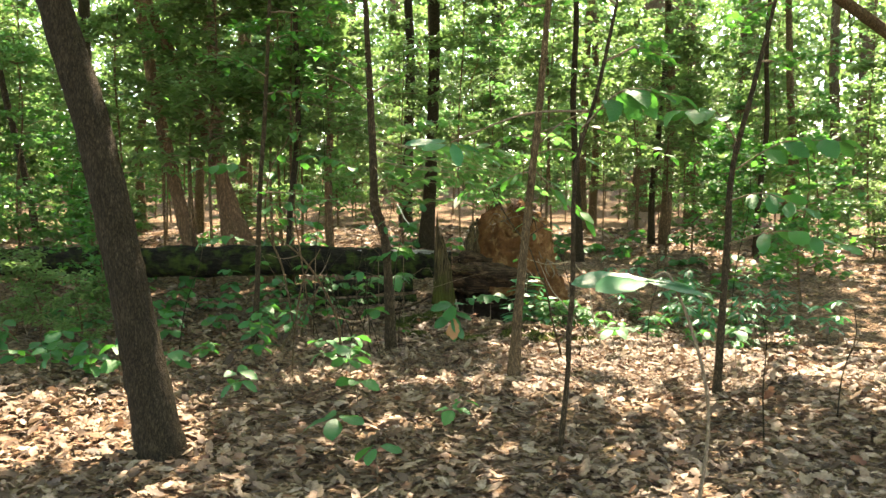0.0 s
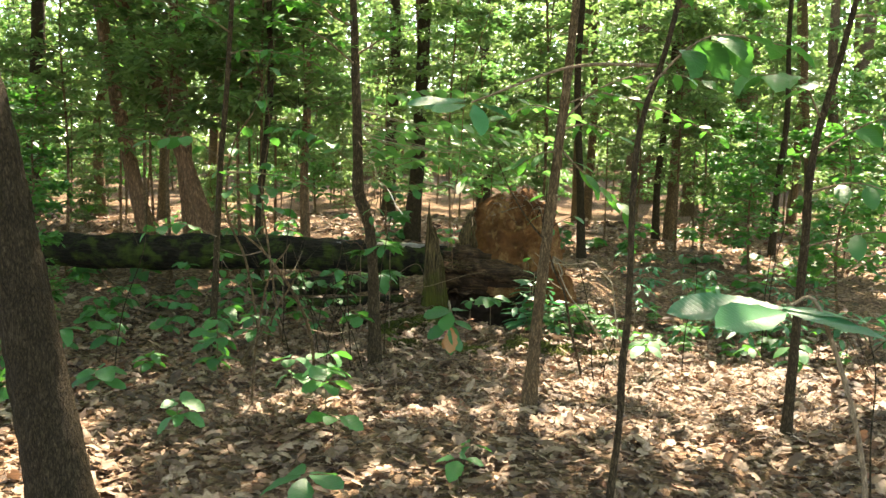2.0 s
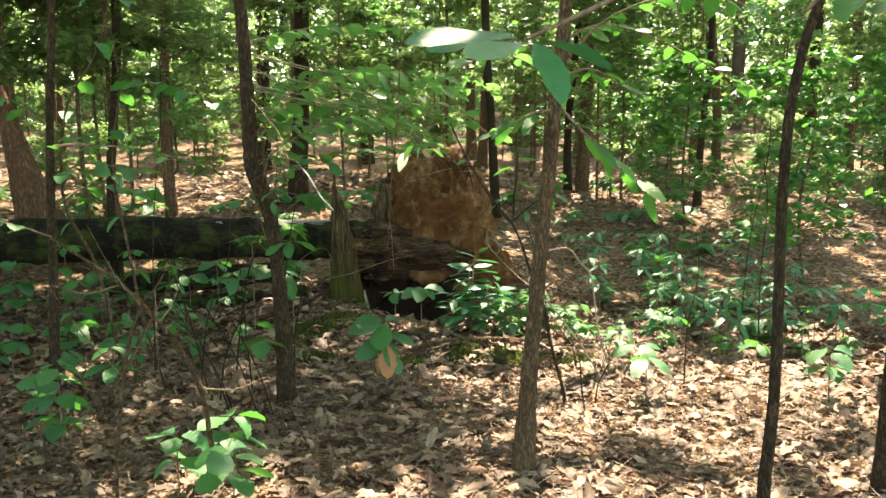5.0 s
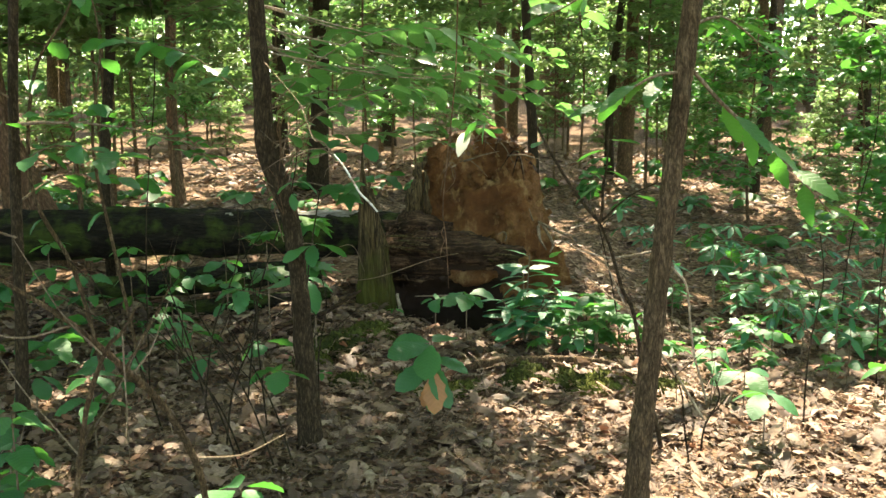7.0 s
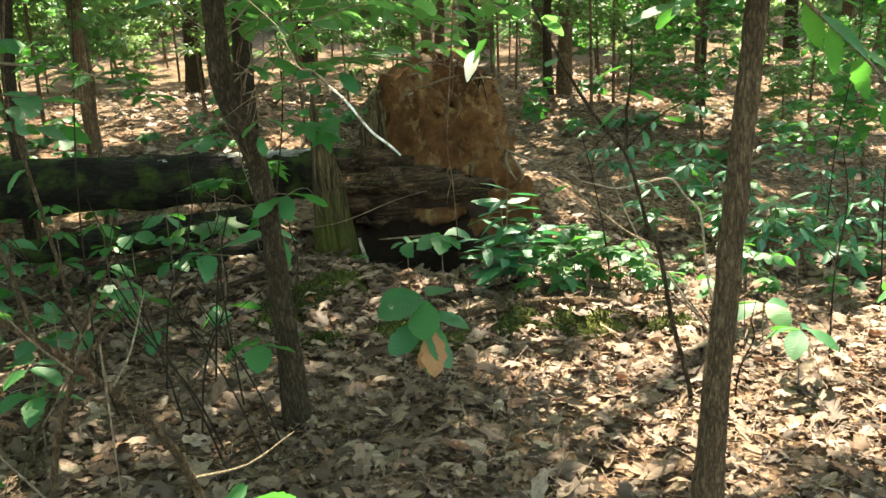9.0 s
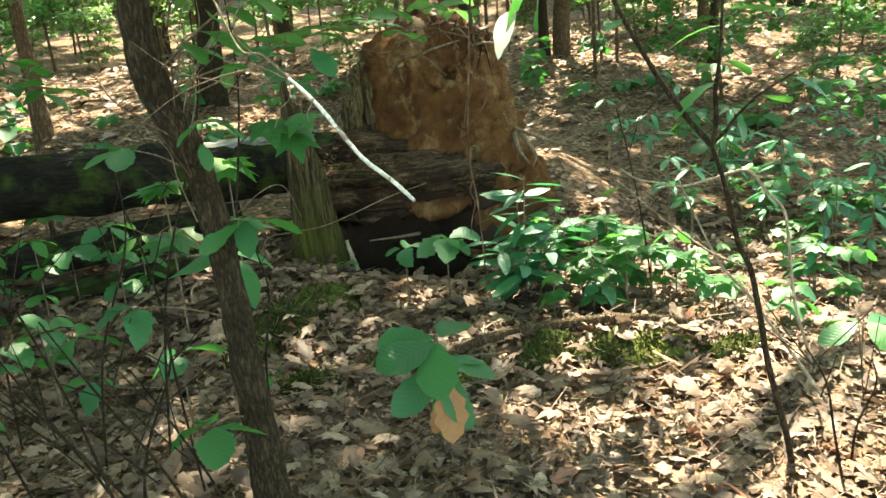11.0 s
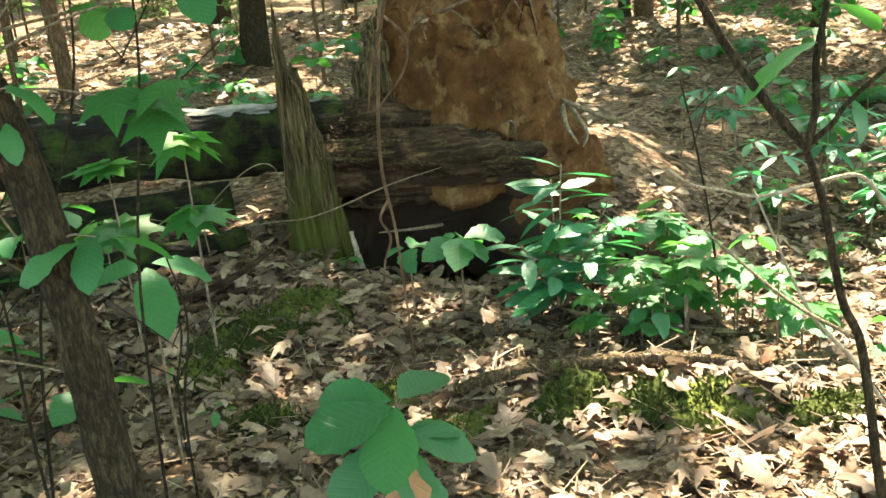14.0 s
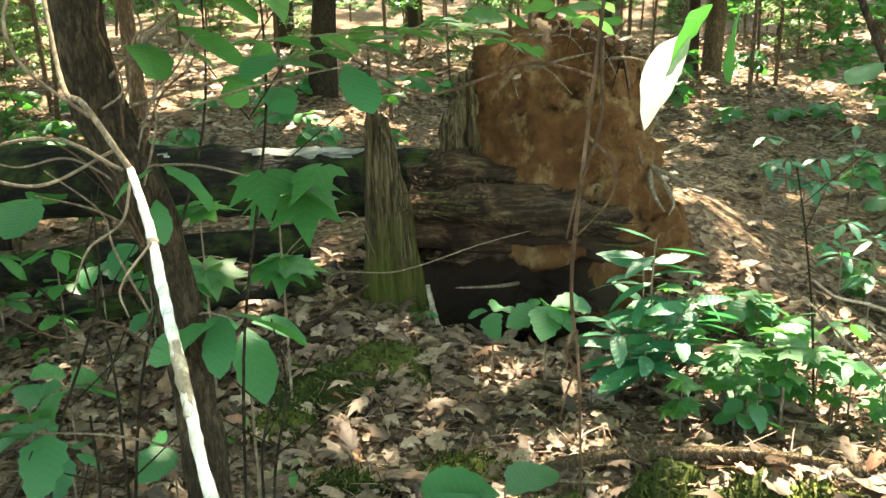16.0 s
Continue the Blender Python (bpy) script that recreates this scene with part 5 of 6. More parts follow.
CROOKED_FOOT = np.array(CROOKED.matrix_basis.translation)
for foot, tip, kind, leaves in (
    ((-0.60, 7.85, 1.38), (-0.20, 7.82, 1.49), "big", ((-0.22, 1.49, -60, 30, 0.62), (-0.21, 1.525, -20, 12, 0.55), (-0.33, 1.51, -110, 12, 0.55), (-0.34, 1.455, -70, 12, 0.50))),
    ((-0.59, 7.85, 1.33), (-0.36, 7.80, 1.31), "maple", ((-0.36, 1.32, -90, 18, 1.25), (-0.30, 1.31, -40, 12, 1.2), (-0.27, 1.33, -130, 14, 1.1), (-0.33, 1.30, 20, 10, 1.2), (-0.30, 1.28, -80, 22, 1.2))),
    ((-0.575, 7.85, 1.30), (-0.50, 7.74, 1.35), "big", ((-0.50, 1.355, -35, 20, 0.72), (-0.53, 1.34, -140, 20, 0.5), (-0.53, 1.29, -80, 42, 0.42))),
    ((-0.53, 7.85, 1.05), (-0.44, 7.82, 1.07), "big", ((-0.44, 1.075, -5, 16, 0.85), (-0.46, 1.07, -170, 22, 0.80), (-0.45, 1.065, -95, 22, 0.66))),
    ((-0.55, 7.85, 1.20), (-0.72, 7.80, 1.30), "big", ((-0.70, 1.30, 190, 15, 0.7), (-0.70, 1.305, -100, 22, 0.6), (-0.68, 1.30, 130, 8, 0.6))),
    ((-0.52, 7.85, 0.80), (-0.78, 7.78, 0.90), "tooth", ((-0.77, 0.90, 185, 20, 0.85), (-0.76, 0.89, -80, 26, 0.9), (-0.78, 0.90, 110, 10, 0.8))),
    ((-0.51, 7.85, 0.50), (-0.62, 7.72, 0.56), "tooth", ((-0.62, 0.56, 175, 18, 1.0), (-0.61, 0.56, -85, 28, 1.05), (-0.60, 0.565, -10, 16, 1.0), (-0.63, 0.57, 100, 8, 0.9))),
):
    p0, p1 = np.array(foot) - CROOKED_FOOT, np.array(tip) - CROOKED_FOOT
    twig = stalk(CROOKED, [p0, (p0 + p1) / 2 + (0, 0, 0.015), p1], 0.0028, TWIG, "twig")
    for x, z, a, d, size in leaves:
        leaf_at(twig, kind, (x - CROOKED_FOOT[0], p1[1] + rng.normal(0, 0.02), z - CROOKED_FOOT[2]), a + rng.normal(0, 6), d, rng.normal(0, 6), 0.8 * size)

for i in range(12):
    p0 = np.array((-0.56 - 0.02 * rng.uniform(), 7.82, rng.uniform(1.0, 1.55)))
    d = np.array((rng.uniform(-0.35, 0.42), rng.uniform(-0.25, 0.05), rng.uniform(0.08, 0.35)))
    stalk(CROOKED, [p0 - CROOKED_FOOT, p0 + 0.35 * d + (0, 0, 0.03) - CROOKED_FOOT, p0 + 0.7 * d + rng.normal(0, 0.015, 3) - CROOKED_FOOT, p0 + d - CROOKED_FOOT], 0.0024, (TWIG, BARK_RED)[i % 2], "twig")

# pale dead sprays among the beech leaves
for i in range(9):
    x0, z0 = rng.uniform(-0.55, 0.1), rng.uniform(1.55, 2.0)
    L, a = rng.uniform(0.6, 1.1), rng.uniform(0.15, 0.75)
    leafy_branch(CROOKED, [(-0.64, 7.85, z0 + 0.1), (x0, 8.1 + 0.3 * a, z0), (x0 + 0.5 * L, 8.3 + 0.6 * a, z0 - 0.02 + rng.normal(0, 0.04)), (x0 + L, 8.5 + 0.8 * a, z0 - 0.16 + rng.normal(0, 0.05))], 0.0038, "beech", 12, 0.9, 0.25, 6, wood=PALE_TWIG)

# peeled dead branch hanging in the crooked tree, with its bare twigs
b = thing("dead_branch", -0.38, 7.09, 1.41, "peeled white dead branch hanging in twigs", "branch")
o = np.array((-0.38, 7.09, 1.41))
LINE = np.array([(-0.373, 6.95, 1.482), (-0.352, 6.89, 1.456), (-0.338, 6.84, 1.434), (-0.318, 6.775, 1.396), (-0.303, 6.725, 1.372), (-0.280, 6.665, 1.350), (-0.264, 6.615, 1.330)])
v, f = tube(LINE - o, [0.0026, 0.0030, 0.0031, 0.0031, 0.0030, 0.0030, 0.0024], 60, 9, 0.10)
part("peeled_wood", mesh_of("peeled_wood", v, f, PALE, True), b)
# what is left of its bark: a long sleeve and two narrow rings
for i0, i1 in ((25, 32), (12, 13), (48, 49)):
    seg = curve_points(LINE - o, 60)[i0:i1 + 1]
    v, f = tube(seg, [0.0032, 0.0035, 0.0032], 10, 9, 0.10)
    part("bark", mesh_of("bark", v, f, PALE_TWIG, True), b, "strip of tan bark")
for pts, r in (([(-0.385, 7.10, 1.42), (-0.42, 7.14, 1.46), (-0.45, 7.2, 1.47), (-0.48, 7.28, 1.56), (-0.50, 7.35, 1.60), (-0.62, 7.7, 1.75)], 0.0045), ([(-0.42, 7.15, 1.45), (-0.455, 7.13, 1.49), (-0.45, 7.11, 1.53), (-0.40, 7.1, 1.555), (-0.34, 7.12, 1.545), (-0.28, 7.15, 1.53)], 0.0026),
               ([(-0.40, 7.12, 1.43), (-0.45, 7.11, 1.41), (-0.50, 7.1, 1.43), (-0.56, 7.14, 1.45), (-0.62, 7.2, 1.50)], 0.0026), ([(-0.385, 7.10, 1.42), (-0.39, 7.085, 1.39), (-0.41, 7.07, 1.375), (-0.42, 7.06, 1.35)], 0.0022), ([(-0.39, 7.1, 1.42), (-0.44, 7.12, 1.44), (-0.56, 7.3, 1.40), (-0.7, 7.5, 1.3)], 0.003),
               ([(-0.40, 7.11, 1.46), (-0.385, 7.1, 1.47), (-0.382, 7.09, 1.485)], 0.0018), ([(-0.36, 7.02, 1.39), (-0.375, 7.0, 1.37), (-0.37, 6.99, 1.355)], 0.0018)):
    v, f = tube(np.array(pts) + (0.012, -0.15, 0.062) - o, [r * 0.5, r * 0.42, r * 0.28], 6 * len(pts), 7, 0.07)
    part("twig", mesh_of("twig", v, f, TWIG, True), b)

# dry vine that hangs before the root plate, with a leaf whose pale colour stands in for sun
b = thing("hanging_vine", 0.10, 7.32, 2.6, "thin dry brown vine with curled ends and a sunlit leaf", "vine")
o = np.array((0.10, 7.32, 2.6))
for pts, r in (([(0.30, 7.1, 2.62), (0.16, 7.36, 2.2), (0.12, 7.36, 1.7), (0.075, 7.33, 1.35), (0.06, 7.32, 1.2), (0.07, 7.32, 1.1), (0.075, 7.32, 1.0), (0.08, 7.33, 0.9)], 0.0042), ([(0.10, 7.35, 1.5), (0.085, 7.30, 1.40), (0.06, 7.30, 1.32), (0.05, 7.31, 1.26)], 0.0035),
               ([(0.08, 7.33, 1.38), (0.105, 7.31, 1.35), (0.10, 7.30, 1.31), (0.06, 7.31, 1.26)], 0.003), ([(0.065, 7.32, 1.14), (0.05, 7.30, 1.12), (0.062, 7.31, 1.09), (0.05, 7.30, 1.06), (0.045, 7.31, 1.02)], 0.003),
               ([(0.09, 7.34, 1.45), (0.0, 7.3, 1.47), (-0.12, 7.3, 1.44), (-0.22, 7.32, 1.5)], 0.003)):
    v, f = tube(np.array(pts) + (-0.02, 0.05, 0.045) - o, [r * 0.72, r * 0.58, r * 0.36], 6 * len(pts), 6, 0.05)
    part("strand", mesh_of("strand", v, f, BARK_RED, True), b)
for kind, p, a, d, roll, size in (("pale", (0.128, 7.25, 1.545), 182, 50, 72, 0.50), ("big", (0.15, 7.25, 1.575), 190, 42, 66, 0.42), ("big", (0.185, 7.26, 1.575), 230, 66, 72, 0.40)):
    leaf_at(b, kind, np.array(p) - o, a, d, roll, size, "leaf coloured pale for the sun on it" if kind == "pale" else "")

# thin bare sapling with a fork
b = thing("sapling", 0.99, 7.5, gz(0.99, 7.5), "thin dark sapling with a forked top and round leaves", "sapling")
o = np.array(b.matrix_basis.translation)
st = stalk(b, np.array([(0.99, 7.5, o[2] - 0.02), (0.965, 7.5, 0.28), (0.905, 7.5, 0.50), (0.875, 7.5, 0.66), (0.845, 7.5, 0.80), (0.795, 7.48, 0.885), (0.745, 7.45, 1.015), (0.715, 7.43, 1.09), (0.665, 7.40, 1.18)]) - o, 0.010, BARK_BROWN)
f1 = stalk(b, np.array([(0.665, 7.40, 1.18), (0.594, 7.4, 1.262), (0.52, 7.4, 1.368), (0.434, 7.4, 1.515), (0.36, 7.42, 1.68)]) - o, 0.0075, BARK_BROWN, "fork")
f2 = stalk(b, np.array([(0.668, 7.40, 1.175), (0.674, 7.39, 1.24), (0.678, 7.4, 1.31), (0.692, 7.4, 1.40), (0.70, 7.4, 1.55)]) - o, 0.0065, BARK_BROWN, "fork")
f3 = stalk(b, np.array([(0.668, 7.40, 1.18), (0.70, 7.39, 1.21), (0.73, 7.4, 1.236), (0.80, 7.4, 1.286), (0.90, 7.4, 1.33)]) - o, 0.005, BARK_BROWN, "fork")
t1 = stalk(b, np.array([(0.845, 7.5, 0.80), (0.78, 7.62, 0.84), (0.70, 7.75, 0.93), (0.63, 7.85, 1.02)]) - o, 0.004, TWIG, "twig")
for par, p, a, d, s in ((f2, (0.68, 7.4, 1.33), 178, 14, 0.62), (f2, (0.69, 7.39, 1.38), 15, 5, 0.5), (f3, (0.74, 7.4, 1.24), -85, 55, 0.32), (f3, (0.80, 7.4, 1.285), 10, 15, 0.5), (f2, (0.70, 7.4, 1.46), 150, 0, 0.6), (f2, (0.70, 7.4, 1.5), -30, 5, 0.6), (f1, (0.44, 7.4, 1.5), 200, 20, 0.3), (t1, (0.64, 7.84, 1.0), 120, 15, 0.35), (f3, (0.88, 7.4, 1.32), -40, 10, 0.45)):
    leaf_at(par, "big", np.array(p) - o, a, d, 0, s)


def loose_stick(pts, r, mat, label, name="fallen_stick"):
    o = np.array(pts[0])
    b = thing(name, *pts[0], label, "stick")
    v, f = tube(np.array(pts) - o, [r, r * 0.9, r * 0.4], 7 * len(pts), 7, 0.08)
    part("wood", mesh_of("wood", v, f, mat, True), b)
    if name == "leaning_branch":
        for u in (0.35, 0.6, 0.8):
            p = curve_points(np.array(pts) - o, 41)[int(40 * u)]
            d = rng.normal(0, 0.10, 3)
            v, f = tube([p, p + d + (0, 0, 0.05), p + 2 * d + (0, 0, 0.16)], [r * 0.35, r * 0.25, r * 0.1], 9, 6, 0.06)
            part("twig", mesh_of("twig", v, f, TWIG, True), b)
    return b


# bare twigs and dead sticks
loose_stick([(1.40, 7.95, gz(1.40, 7.95)), (1.378, 7.95, 0.29), (1.326, 7.95, 0.458), (1.30, 7.95, 0.64), (1.277, 7.95, 0.80), (1.21, 7.95, 0.88), (1.135, 7.95, 0.962), (1.02, 7.96, 0.952), (0.90, 7.95, 0.945), (0.82, 7.97, 0.965), (0.745, 7.95, 0.99), (0.69, 7.95, 1.03)], 0.0055, PALE_TWIG, "pale bent dead twig standing among plants", "bent_twig")
loose_stick([(1.30, 7.72, gz(1.30, 7.72)), (1.20, 7.8, 0.376), (1.12, 7.8, 0.49), (1.029, 7.8, 0.616), (0.955, 7.8, 0.70), (0.898, 7.8, 0.80), (0.815, 7.82, 1.0)], 0.0058, PALE_TWIG, "pale bent dead twig standing among plants", "bent_twig")
loose_stick([(-0.78, 6.72, gz(-0.78, 6.72)), (-0.79, 6.66, 0.42), (-0.805, 6.58, 0.62), (-0.87, 6.48, 0.83), (-0.955, 6.28, 1.03), (-1.04, 6.2, 1.15), (-1.22, 6.15, 1.30)], 0.011, BARK_GREY, "bent fallen branch leaning in the undergrowth", "leaning_branch")
loose_stick([(-1.10, 6.32, gz(-1.10, 6.32)), (-1.08, 6.30, 0.50), (-1.02, 6.25, 0.86), (-0.955, 6.22, 1.045), (-0.90, 6.18, 1.11), (-0.86, 6.14, 1.17)], 0.007, BARK_GREY, "thin forked dead stick standing in undergrowth", "leaning_branch")
loose_stick([(-1.45, 7.6, gz(-1.45, 7.6)), (-1.35, 7.9, 0.4), (-1.15, 8.2, 0.75)], 0.012, BARK_GREY, "thin grey dead stick leaning in undergrowth", "leaning_branch")
loose_stick([(-0.7, 9.55, gz(-0.7, 9.55) + 0.05), (-0.4, 9.62, 0.38), (-0.15, 9.8, 0.48)], 0.016, ROOTWOOD, "rotten stick beside the stump")
loose_stick([(0.25, 8.70, gz(0.25, 8.70) + 0.01), (0.45, 8.64, gz(0.45, 8.64) + 0.03), (0.8, 8.57, gz(0.8, 8.57) + 0.035), (1.1, 8.49, gz(1.1, 8.49) + 0.03), (1.3, 8.44, gz(1.3, 8.44) + 0.01)], 0.022, BARK_GREY, "low mossy root across the leaves", "surface_root")
loose_stick([(-0.35, 9.6, gz(-0.35, 9.6) + 0.03), (-0.65, 9.5, gz(-0.65, 9.5) + 0.03), (-0.9, 9.3, gz(-0.9, 9.3) + 0.02)], 0.02, ROOTWOOD, "rotten stick beside the stump")
loose_stick([(-1.0, 7.35, gz(-1, 7.35) + 0.02), (-0.7, 7.5, gz(-0.7, 7.5) + 0.03), (-0.4, 7.55, gz(-0.4, 7.55) + 0.02)], 0.016, BARK_GREY, "dead stick lying on leaves")
for pts in ([(-0.5, 9.95, 0.55), (-0.35, 9.85, 0.72), (-0.2, 9.8, 0.78), (-0.12, 9.82, 0.6)], [(-1.0, 9.95, 0.5), (-0.8, 9.85, 0.62), (-0.55, 9.8, 0.58), (-0.4, 9.8, 0.66)], [(-0.3, 9.9, 0.5), (-0.05, 9.5, 0.62), (0.25, 9.45, 0.72), (0.45, 9.5, 0.75)]):
    loose_stick([(pts[0][0], pts[0][1], gz(pts[0][0], pts[0][1]))] + pts, 0.0032, TWIG, "thin bare dead twig by the log", "bare_twig")
for i in range(46):
    x, y = rng.uniform(-2.6, 3.2), rng.uniform(3.2, 9.3)
    a, L = rng.uniform(0, 6.28), rng.uniform(0.12, 0.5)
    q = [(x + L * u * math.cos(a) + 0.03 * math.sin(7 * u), y + L * u * math.sin(a)) for u in (0, 0.5, 1)]
    loose_stick([(c, d, gz(c, d) + 0.022) for c, d in q], rng.uniform(0.003, 0.008), TWIG if rng.uniform() < 0.6 else BARK_GREY, "small dead twig lying on the leaves", "fallen_twig")

# thin bare stems that rise from the floor
for x, y, h, lx, ly in ((-0.52, 8.3, 1.6, 0.12, 0.1), (-0.80, 8.3, 1.5, 0.3, 0.0), (-0.50, 8.6, 0.55, 0.02, 0.0), (-0.9, 7.9, 0.9, -0.25, 0.1), (-1.15, 8.1, 0.8, -0.3, 0.0), (-0.75, 7.5, 0.7, -0.3, 0.1), (-1.3, 8.6, 2.2, 0.1, 0.1), (1.75, 7.7, 0.9, 0.1, 0.1), (1.35, 9.0, 0.9, -0.25, -0.2), (2.6, 8.4, 1.4, 0.1, 0.2), (1.05, 7.35, 0.4, -0.06, 0.1), (1.12, 7.42, 0.34, 0.06, 0.0),
                       (3.0, 9.4, 1.8, 0.2, 0), (-2.2, 7.2, 1.2, 0.2, 0.1), (2.5, 5.6, 0.7, 0.1, 0.0), (1.9, 5.2, 0.8, 0.0, 0.1), (-0.62, 7.55, 0.75, -0.35, 0.15), (-0.75, 7.65, 0.6, -0.3, 0.0), (-0.55, 7.6, 0.55, -0.25, 0.2), (-0.85, 7.75, 0.7, 0.15, 0.1), (-0.45, 8.35, 0.7, 0.03, 0.02), (-0.68, 8.0, 0.9, -0.1, 0.2), (-1.0, 8.3, 1.0, 0.2, 0.1)):
    z = gz(x, y)
    b = thing("bare_sapling", x, y, z, "thin bare brown sapling stem", "sapling", "bare stems")
    stalk(b, [(0, 0, -0.03), (lx * 0.3, ly * 0.3, h * 0.4), (lx * 0.8 + 0.03, ly * 0.7, h * 0.75), (lx, ly, h)], 0.0045, BARK)
    for k in range(int(rng.integers(2, 5))):
        u = rng.uniform(0.4, 0.9)
        a = rng.uniform(0, 6.28)
        L = rng.uniform(0.12, 0.3)
        stalk(b, [(lx * u, ly * u, h * u), (lx * u + L * 0.5 * math.cos(a), ly * u + L * 0.5 * math.sin(a), h * u + 0.1), (lx * u + L * math.cos(a), ly * u + L * math.sin(a), h * u + 0.2)], 0.0022, BARK, "twig")

# grey pole with pale vines and leaves, at the west edge of the clearing
WEST = wood_tree("sapling_tree", [(-1.78, 8.15, 0), (-1.74, 8.15, 0.8), (-1.72, 8.2, 1.6), (-1.66, 8.2, 2.4), (-1.6, 8.3, 4.0)], [0.030, 0.025, 0.022, 0.020, 0.012], BARK_BROWN, "thin young tree hung with pale vines and leaves", 9, 1.4, 3.6, 0.8, 70, OVAL, GREEN)
for pts, r in (([(-1.45, 8.4, 0.3), (-1.55, 8.35, 0.9), (-1.68, 8.25, 1.3), (-1.62, 8.2, 1.8), (-1.45, 8.2, 2.1), (-1.3, 8.2, 2.6)], 0.012), ([(-1.3, 8.5, 0.3), (-1.38, 8.4, 1.0), (-1.42, 8.3, 1.5), (-1.36, 8.3, 2.0), (-1.5, 8.3, 2.6)], 0.010), ([(-1.35, 8.2, 0.25), (-1.3, 8.2, 0.5), (-1.1, 8.2, 0.85)], 0.012)):
    leafy_branch(WEST, pts, r, "tooth", 6, 0.75, 0.3, 20, "vine", wood=BARK_GREY)
for pts in ([(-1.72, 8.2, 1.4), (-1.5, 8.0, 1.5), (-1.2, 7.9, 1.45)], [(-1.72, 8.2, 1.7), (-1.9, 8.0, 1.85), (-2.2, 7.9, 1.8)], [(-1.73, 8.15, 1.1), (-1.95, 8.0, 1.2), (-2.2, 7.9, 1.15)], [(-1.73, 8.2, 1.25), (-1.6, 8.5, 1.35), (-1.3, 8.7, 1.3)]):
    leafy_branch(WEST, pts, 0.006, "tooth", 8, 0.85, 0.2, 18)

# moss cushions
for x, y, r in ((-0.36, 9.32, 0.2), (-0.12, 9.42, 0.16), (0.62, 8.5, 0.13), (1.0, 8.38, 0.16), (0.22, 8.5, 0.15), (-0.28, 8.75, 0.09), (0.85, 8.42, 0.14), (0.1, 8.8, 0.12), (1.3, 8.25, 0.12), (-0.5, 9.15, 0.1)):
    rings, spokes = 7, 22
    px = [x]
    py = [y]
    pz = [gz(x, y) + 0.055]
    lobes = rng.uniform(0.65, 1.2, spokes)
    for i in range(1, rings + 1):
        for k in range(spokes):
            d = r * lobes[k] * i / rings
            a = 2 * math.pi * k / spokes
            u, w = x + 1.35 * d * math.cos(a), y + 0.8 * d * math.sin(a)
            px.append(u)
            py.append(w)
            pz.append(gz(u, w) + 0.055 * (1 - (i / rings) ** 3) - (0.015 if i == rings else 0) + rng.normal(0, 0.005))
    faces = [[0, 1 + k, 1 + (k + 1) % spokes] for k in range(spokes)]
    for i in range(rings - 1):
        a, c = 1 + i * spokes, 1 + (i + 1) * spokes
        faces += [[a + k, c + k, c + (k + 1) % spokes, a + (k + 1) % spokes] for k in range(spokes)]
    b = thing("moss_cushion", x, y, gz(x, y), "yellow-green moss cushion on the forest floor", "moss", "moss cushions")
    part("cushion", mesh_of("cushion", np.stack([px, py, pz], -1) - (x, y, gz(x, y)), faces, MOSS, True), b)
    n = 700
    k = rng.integers(0, len(px), n)
    jit = np.stack([np.array(px)[k] + rng.normal(0, 0.02, n), np.array(py)[k] + rng.normal(0, 0.015, n), np.array(pz)[k] - 0.006], -1) - (x, y, gz(x, y))
    v, f = strewn((np.array([(-0.004, 0, 0), (0.004, 0, 0), (0.003, 0.006, 0.02), (-0.001, 0.006, 0.02)]), np.array([[0, 1, 2, 3]])), jit, rots(n, 0.7), rng.uniform(0.5, 1.3, n))
    tagged(part("sprig", mesh_of("sprig", v, f, MOSS), b), kind="stuff")

# crumbs, needles and leaves on the root plate and its lip
n = 500
x = rng.uniform(0.05, 1.0, n)
y = rng.uniform(9.98, 10.16, n)
z = 0.80 + 0.03 * np.sin(x * 7) - 0.15 * smooth(0.62, 1.0, x) + rng.normal(0, 0.012, n) + 0.2 * (y - 10)
v, f = strewn(DEAD_LEAVES[2], np.stack([x, y, z], -1), rots(n, 0.5), rng.uniform(0.10, 0.32, n))
tagged(new("root_debris", mesh_of("root_debris", v, f, ROOTWOOD)), "brown crumbs and leaf scraps on the rotten roots", "debris", kind="stuff")
n = 160
x = rng.normal(0.82, 0.16, n)
z = 1.46 - 0.9 * (x - 0.82) ** 2 * 3 + rng.normal(0, 0.03, n)
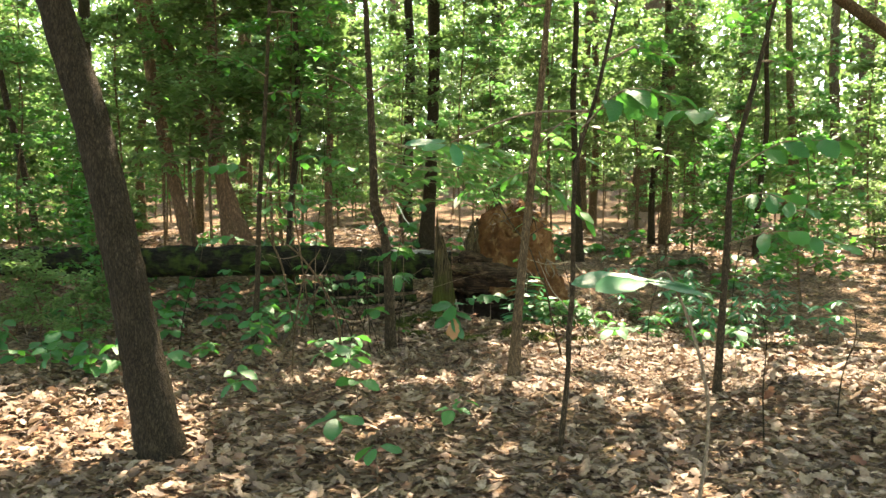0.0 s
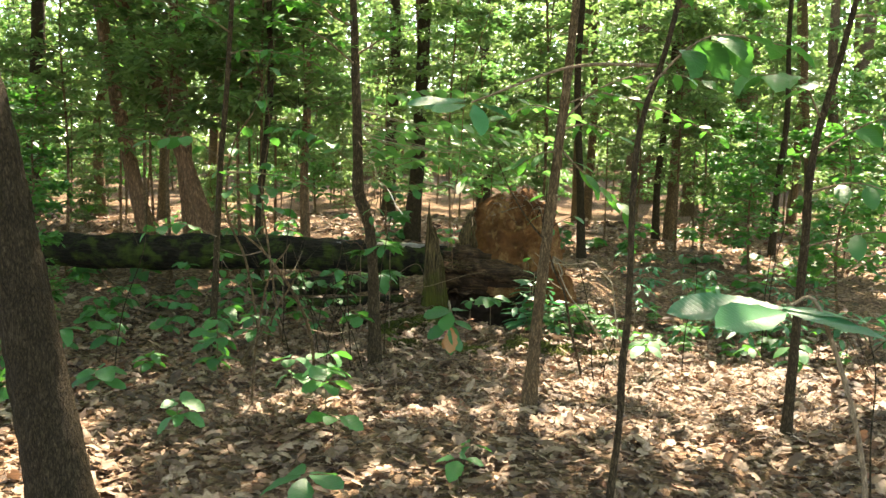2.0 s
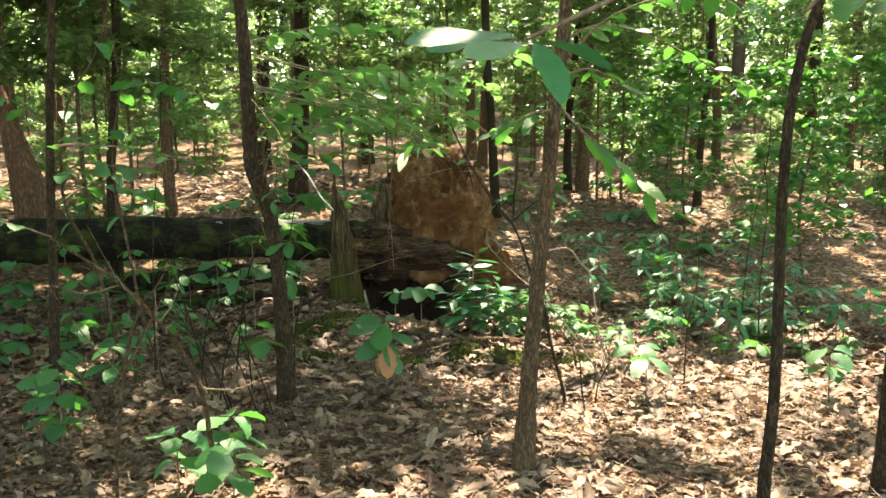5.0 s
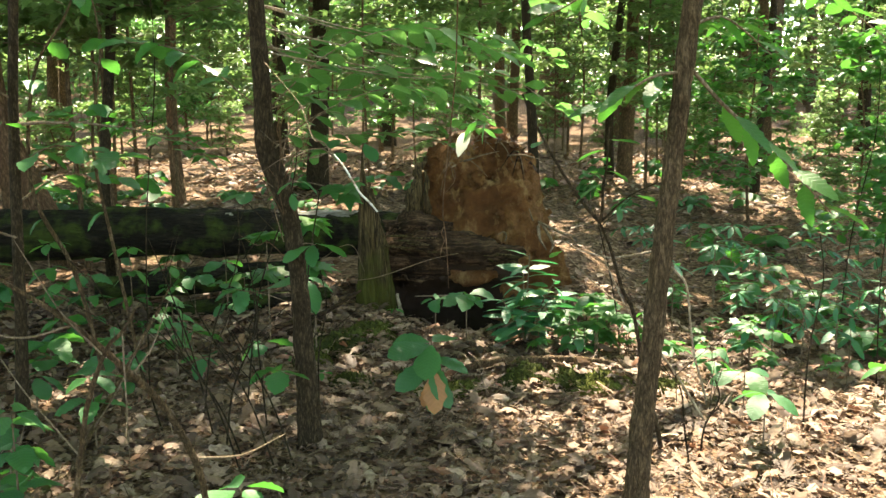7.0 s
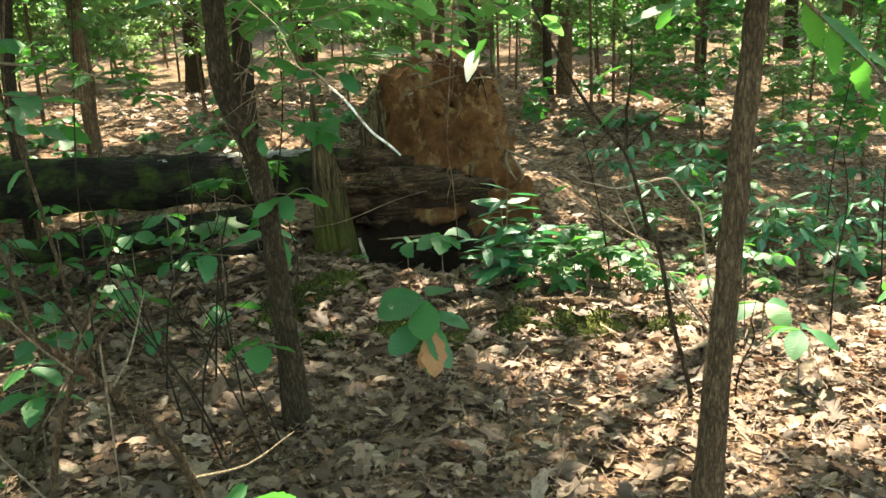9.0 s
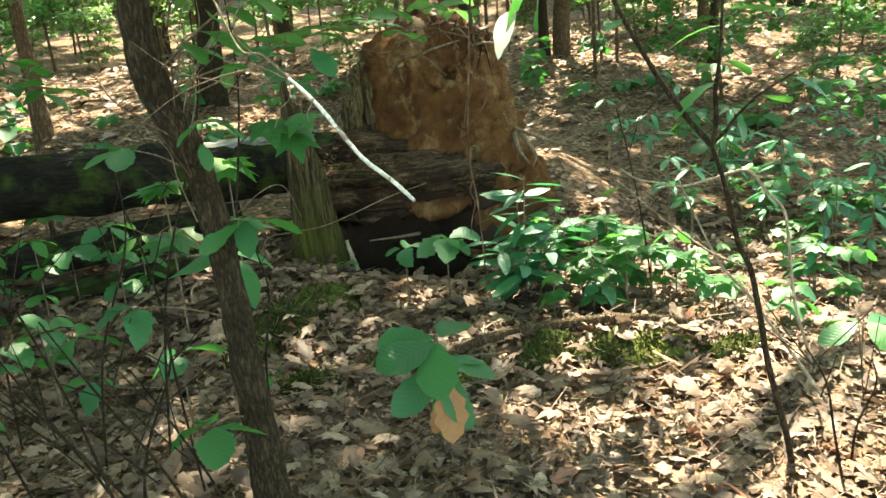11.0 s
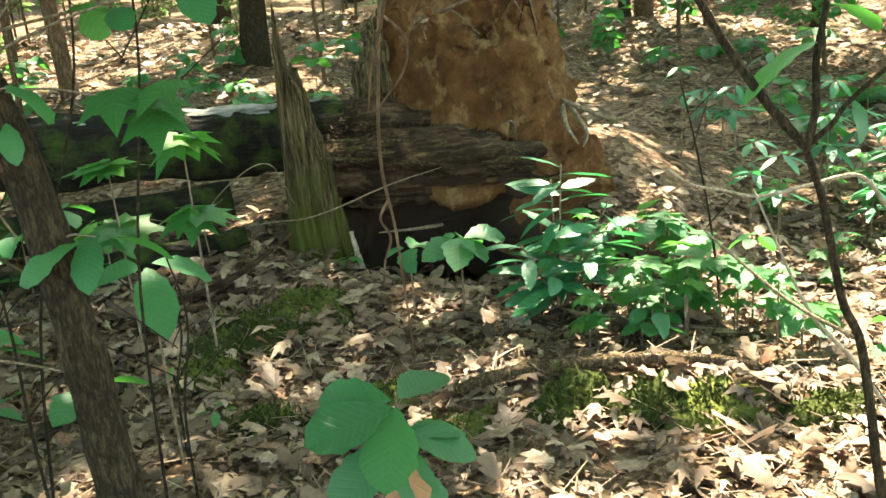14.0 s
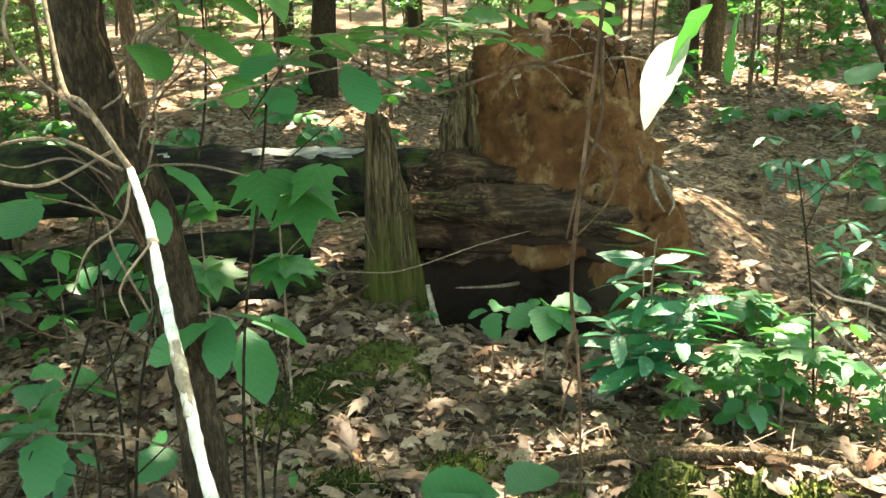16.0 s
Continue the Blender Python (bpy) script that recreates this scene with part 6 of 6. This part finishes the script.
v, f = strewn(DEAD_LEAVES[0], np.stack([x, rng.uniform(10.2, 10.55, n), z], -1), rots(n, 0.6), rng.uniform(0.3, 0.7, n))
tagged(new("root_plate_litter", mesh_of("root_plate_litter", v, f, DEAD)), "dead leaves caught on top of the root plate", "dead leaves", kind="stuff")

# ---- dead leaves on the floor ----
litter("leaf_litter", 29000, -3.2, 4.0, 2.6, 10.2, "thick layer of curled brown oak leaves")
litter("leaf_litter_beyond", 11000, -8, 8, 10.2, 20, "brown dead leaves on the floor behind the log", 1.2, 0.03)
litter("leaf_litter_by_log", 3200, -3.0, 1.3, 9.1, 10.45, "brown dead leaves heaped against the fallen log", 1.0)
litter("leaf_litter_beside", 6500, -7, 7, -1, 10, "scattered brown dead leaves", 1.1)

# crumbs of leaves, needles and bits of stalk between them
n = 16000
x, y = rng.uniform(-1.8, 2.4, n), rng.uniform(6.0, 9.7, n)
z = ground_z(x, y) + rng.uniform(0.015, 0.045, n)
crumbs = strewn(QUICK, np.stack([x, y, z], -1), rots(n, 0.5), rng.uniform(0.12, 0.42, n))
needle = (np.array([(0, -0.0015, 0), (0.09, -0.001, 0.004), (0.09, 0.001, 0.004), (0, 0.0015, 0)]), np.array([[0, 1, 2, 3]]))
needles = strewn(needle, np.stack([x, y, z], -1)[:7000] + (0.02, 0.02, 0.008), rots(7000, 0.2), rng.uniform(0.5, 1.5, 7000))
v, f = joined([crumbs, needles])
tagged(new("leaf_crumbs", mesh_of("leaf_crumbs", v, f, DEAD)), "crumbs of dead leaves and dry needles", "dead leaves", kind="stuff")

# the nearest leaves of the litter, each by itself
SINGLE = [mesh_of("dead_leaf", *t, DEAD) for t in DEAD_LEAVES]
for i in range(260):
    x, y = rng.uniform(-1.3, 1.9), rng.uniform(6.4, 9.2)
    s = rng.uniform(0.5, 0.9)
    part("leaf", SINGLE[int(rng.integers(0, 7))], GROUND, "", pose(x, y, gz(x, y) + 0.03, rng.normal(0, 14), rng.normal(0, 14), rng.uniform(0, 360)) @ Matrix.Diagonal((s, s, s, 1)))
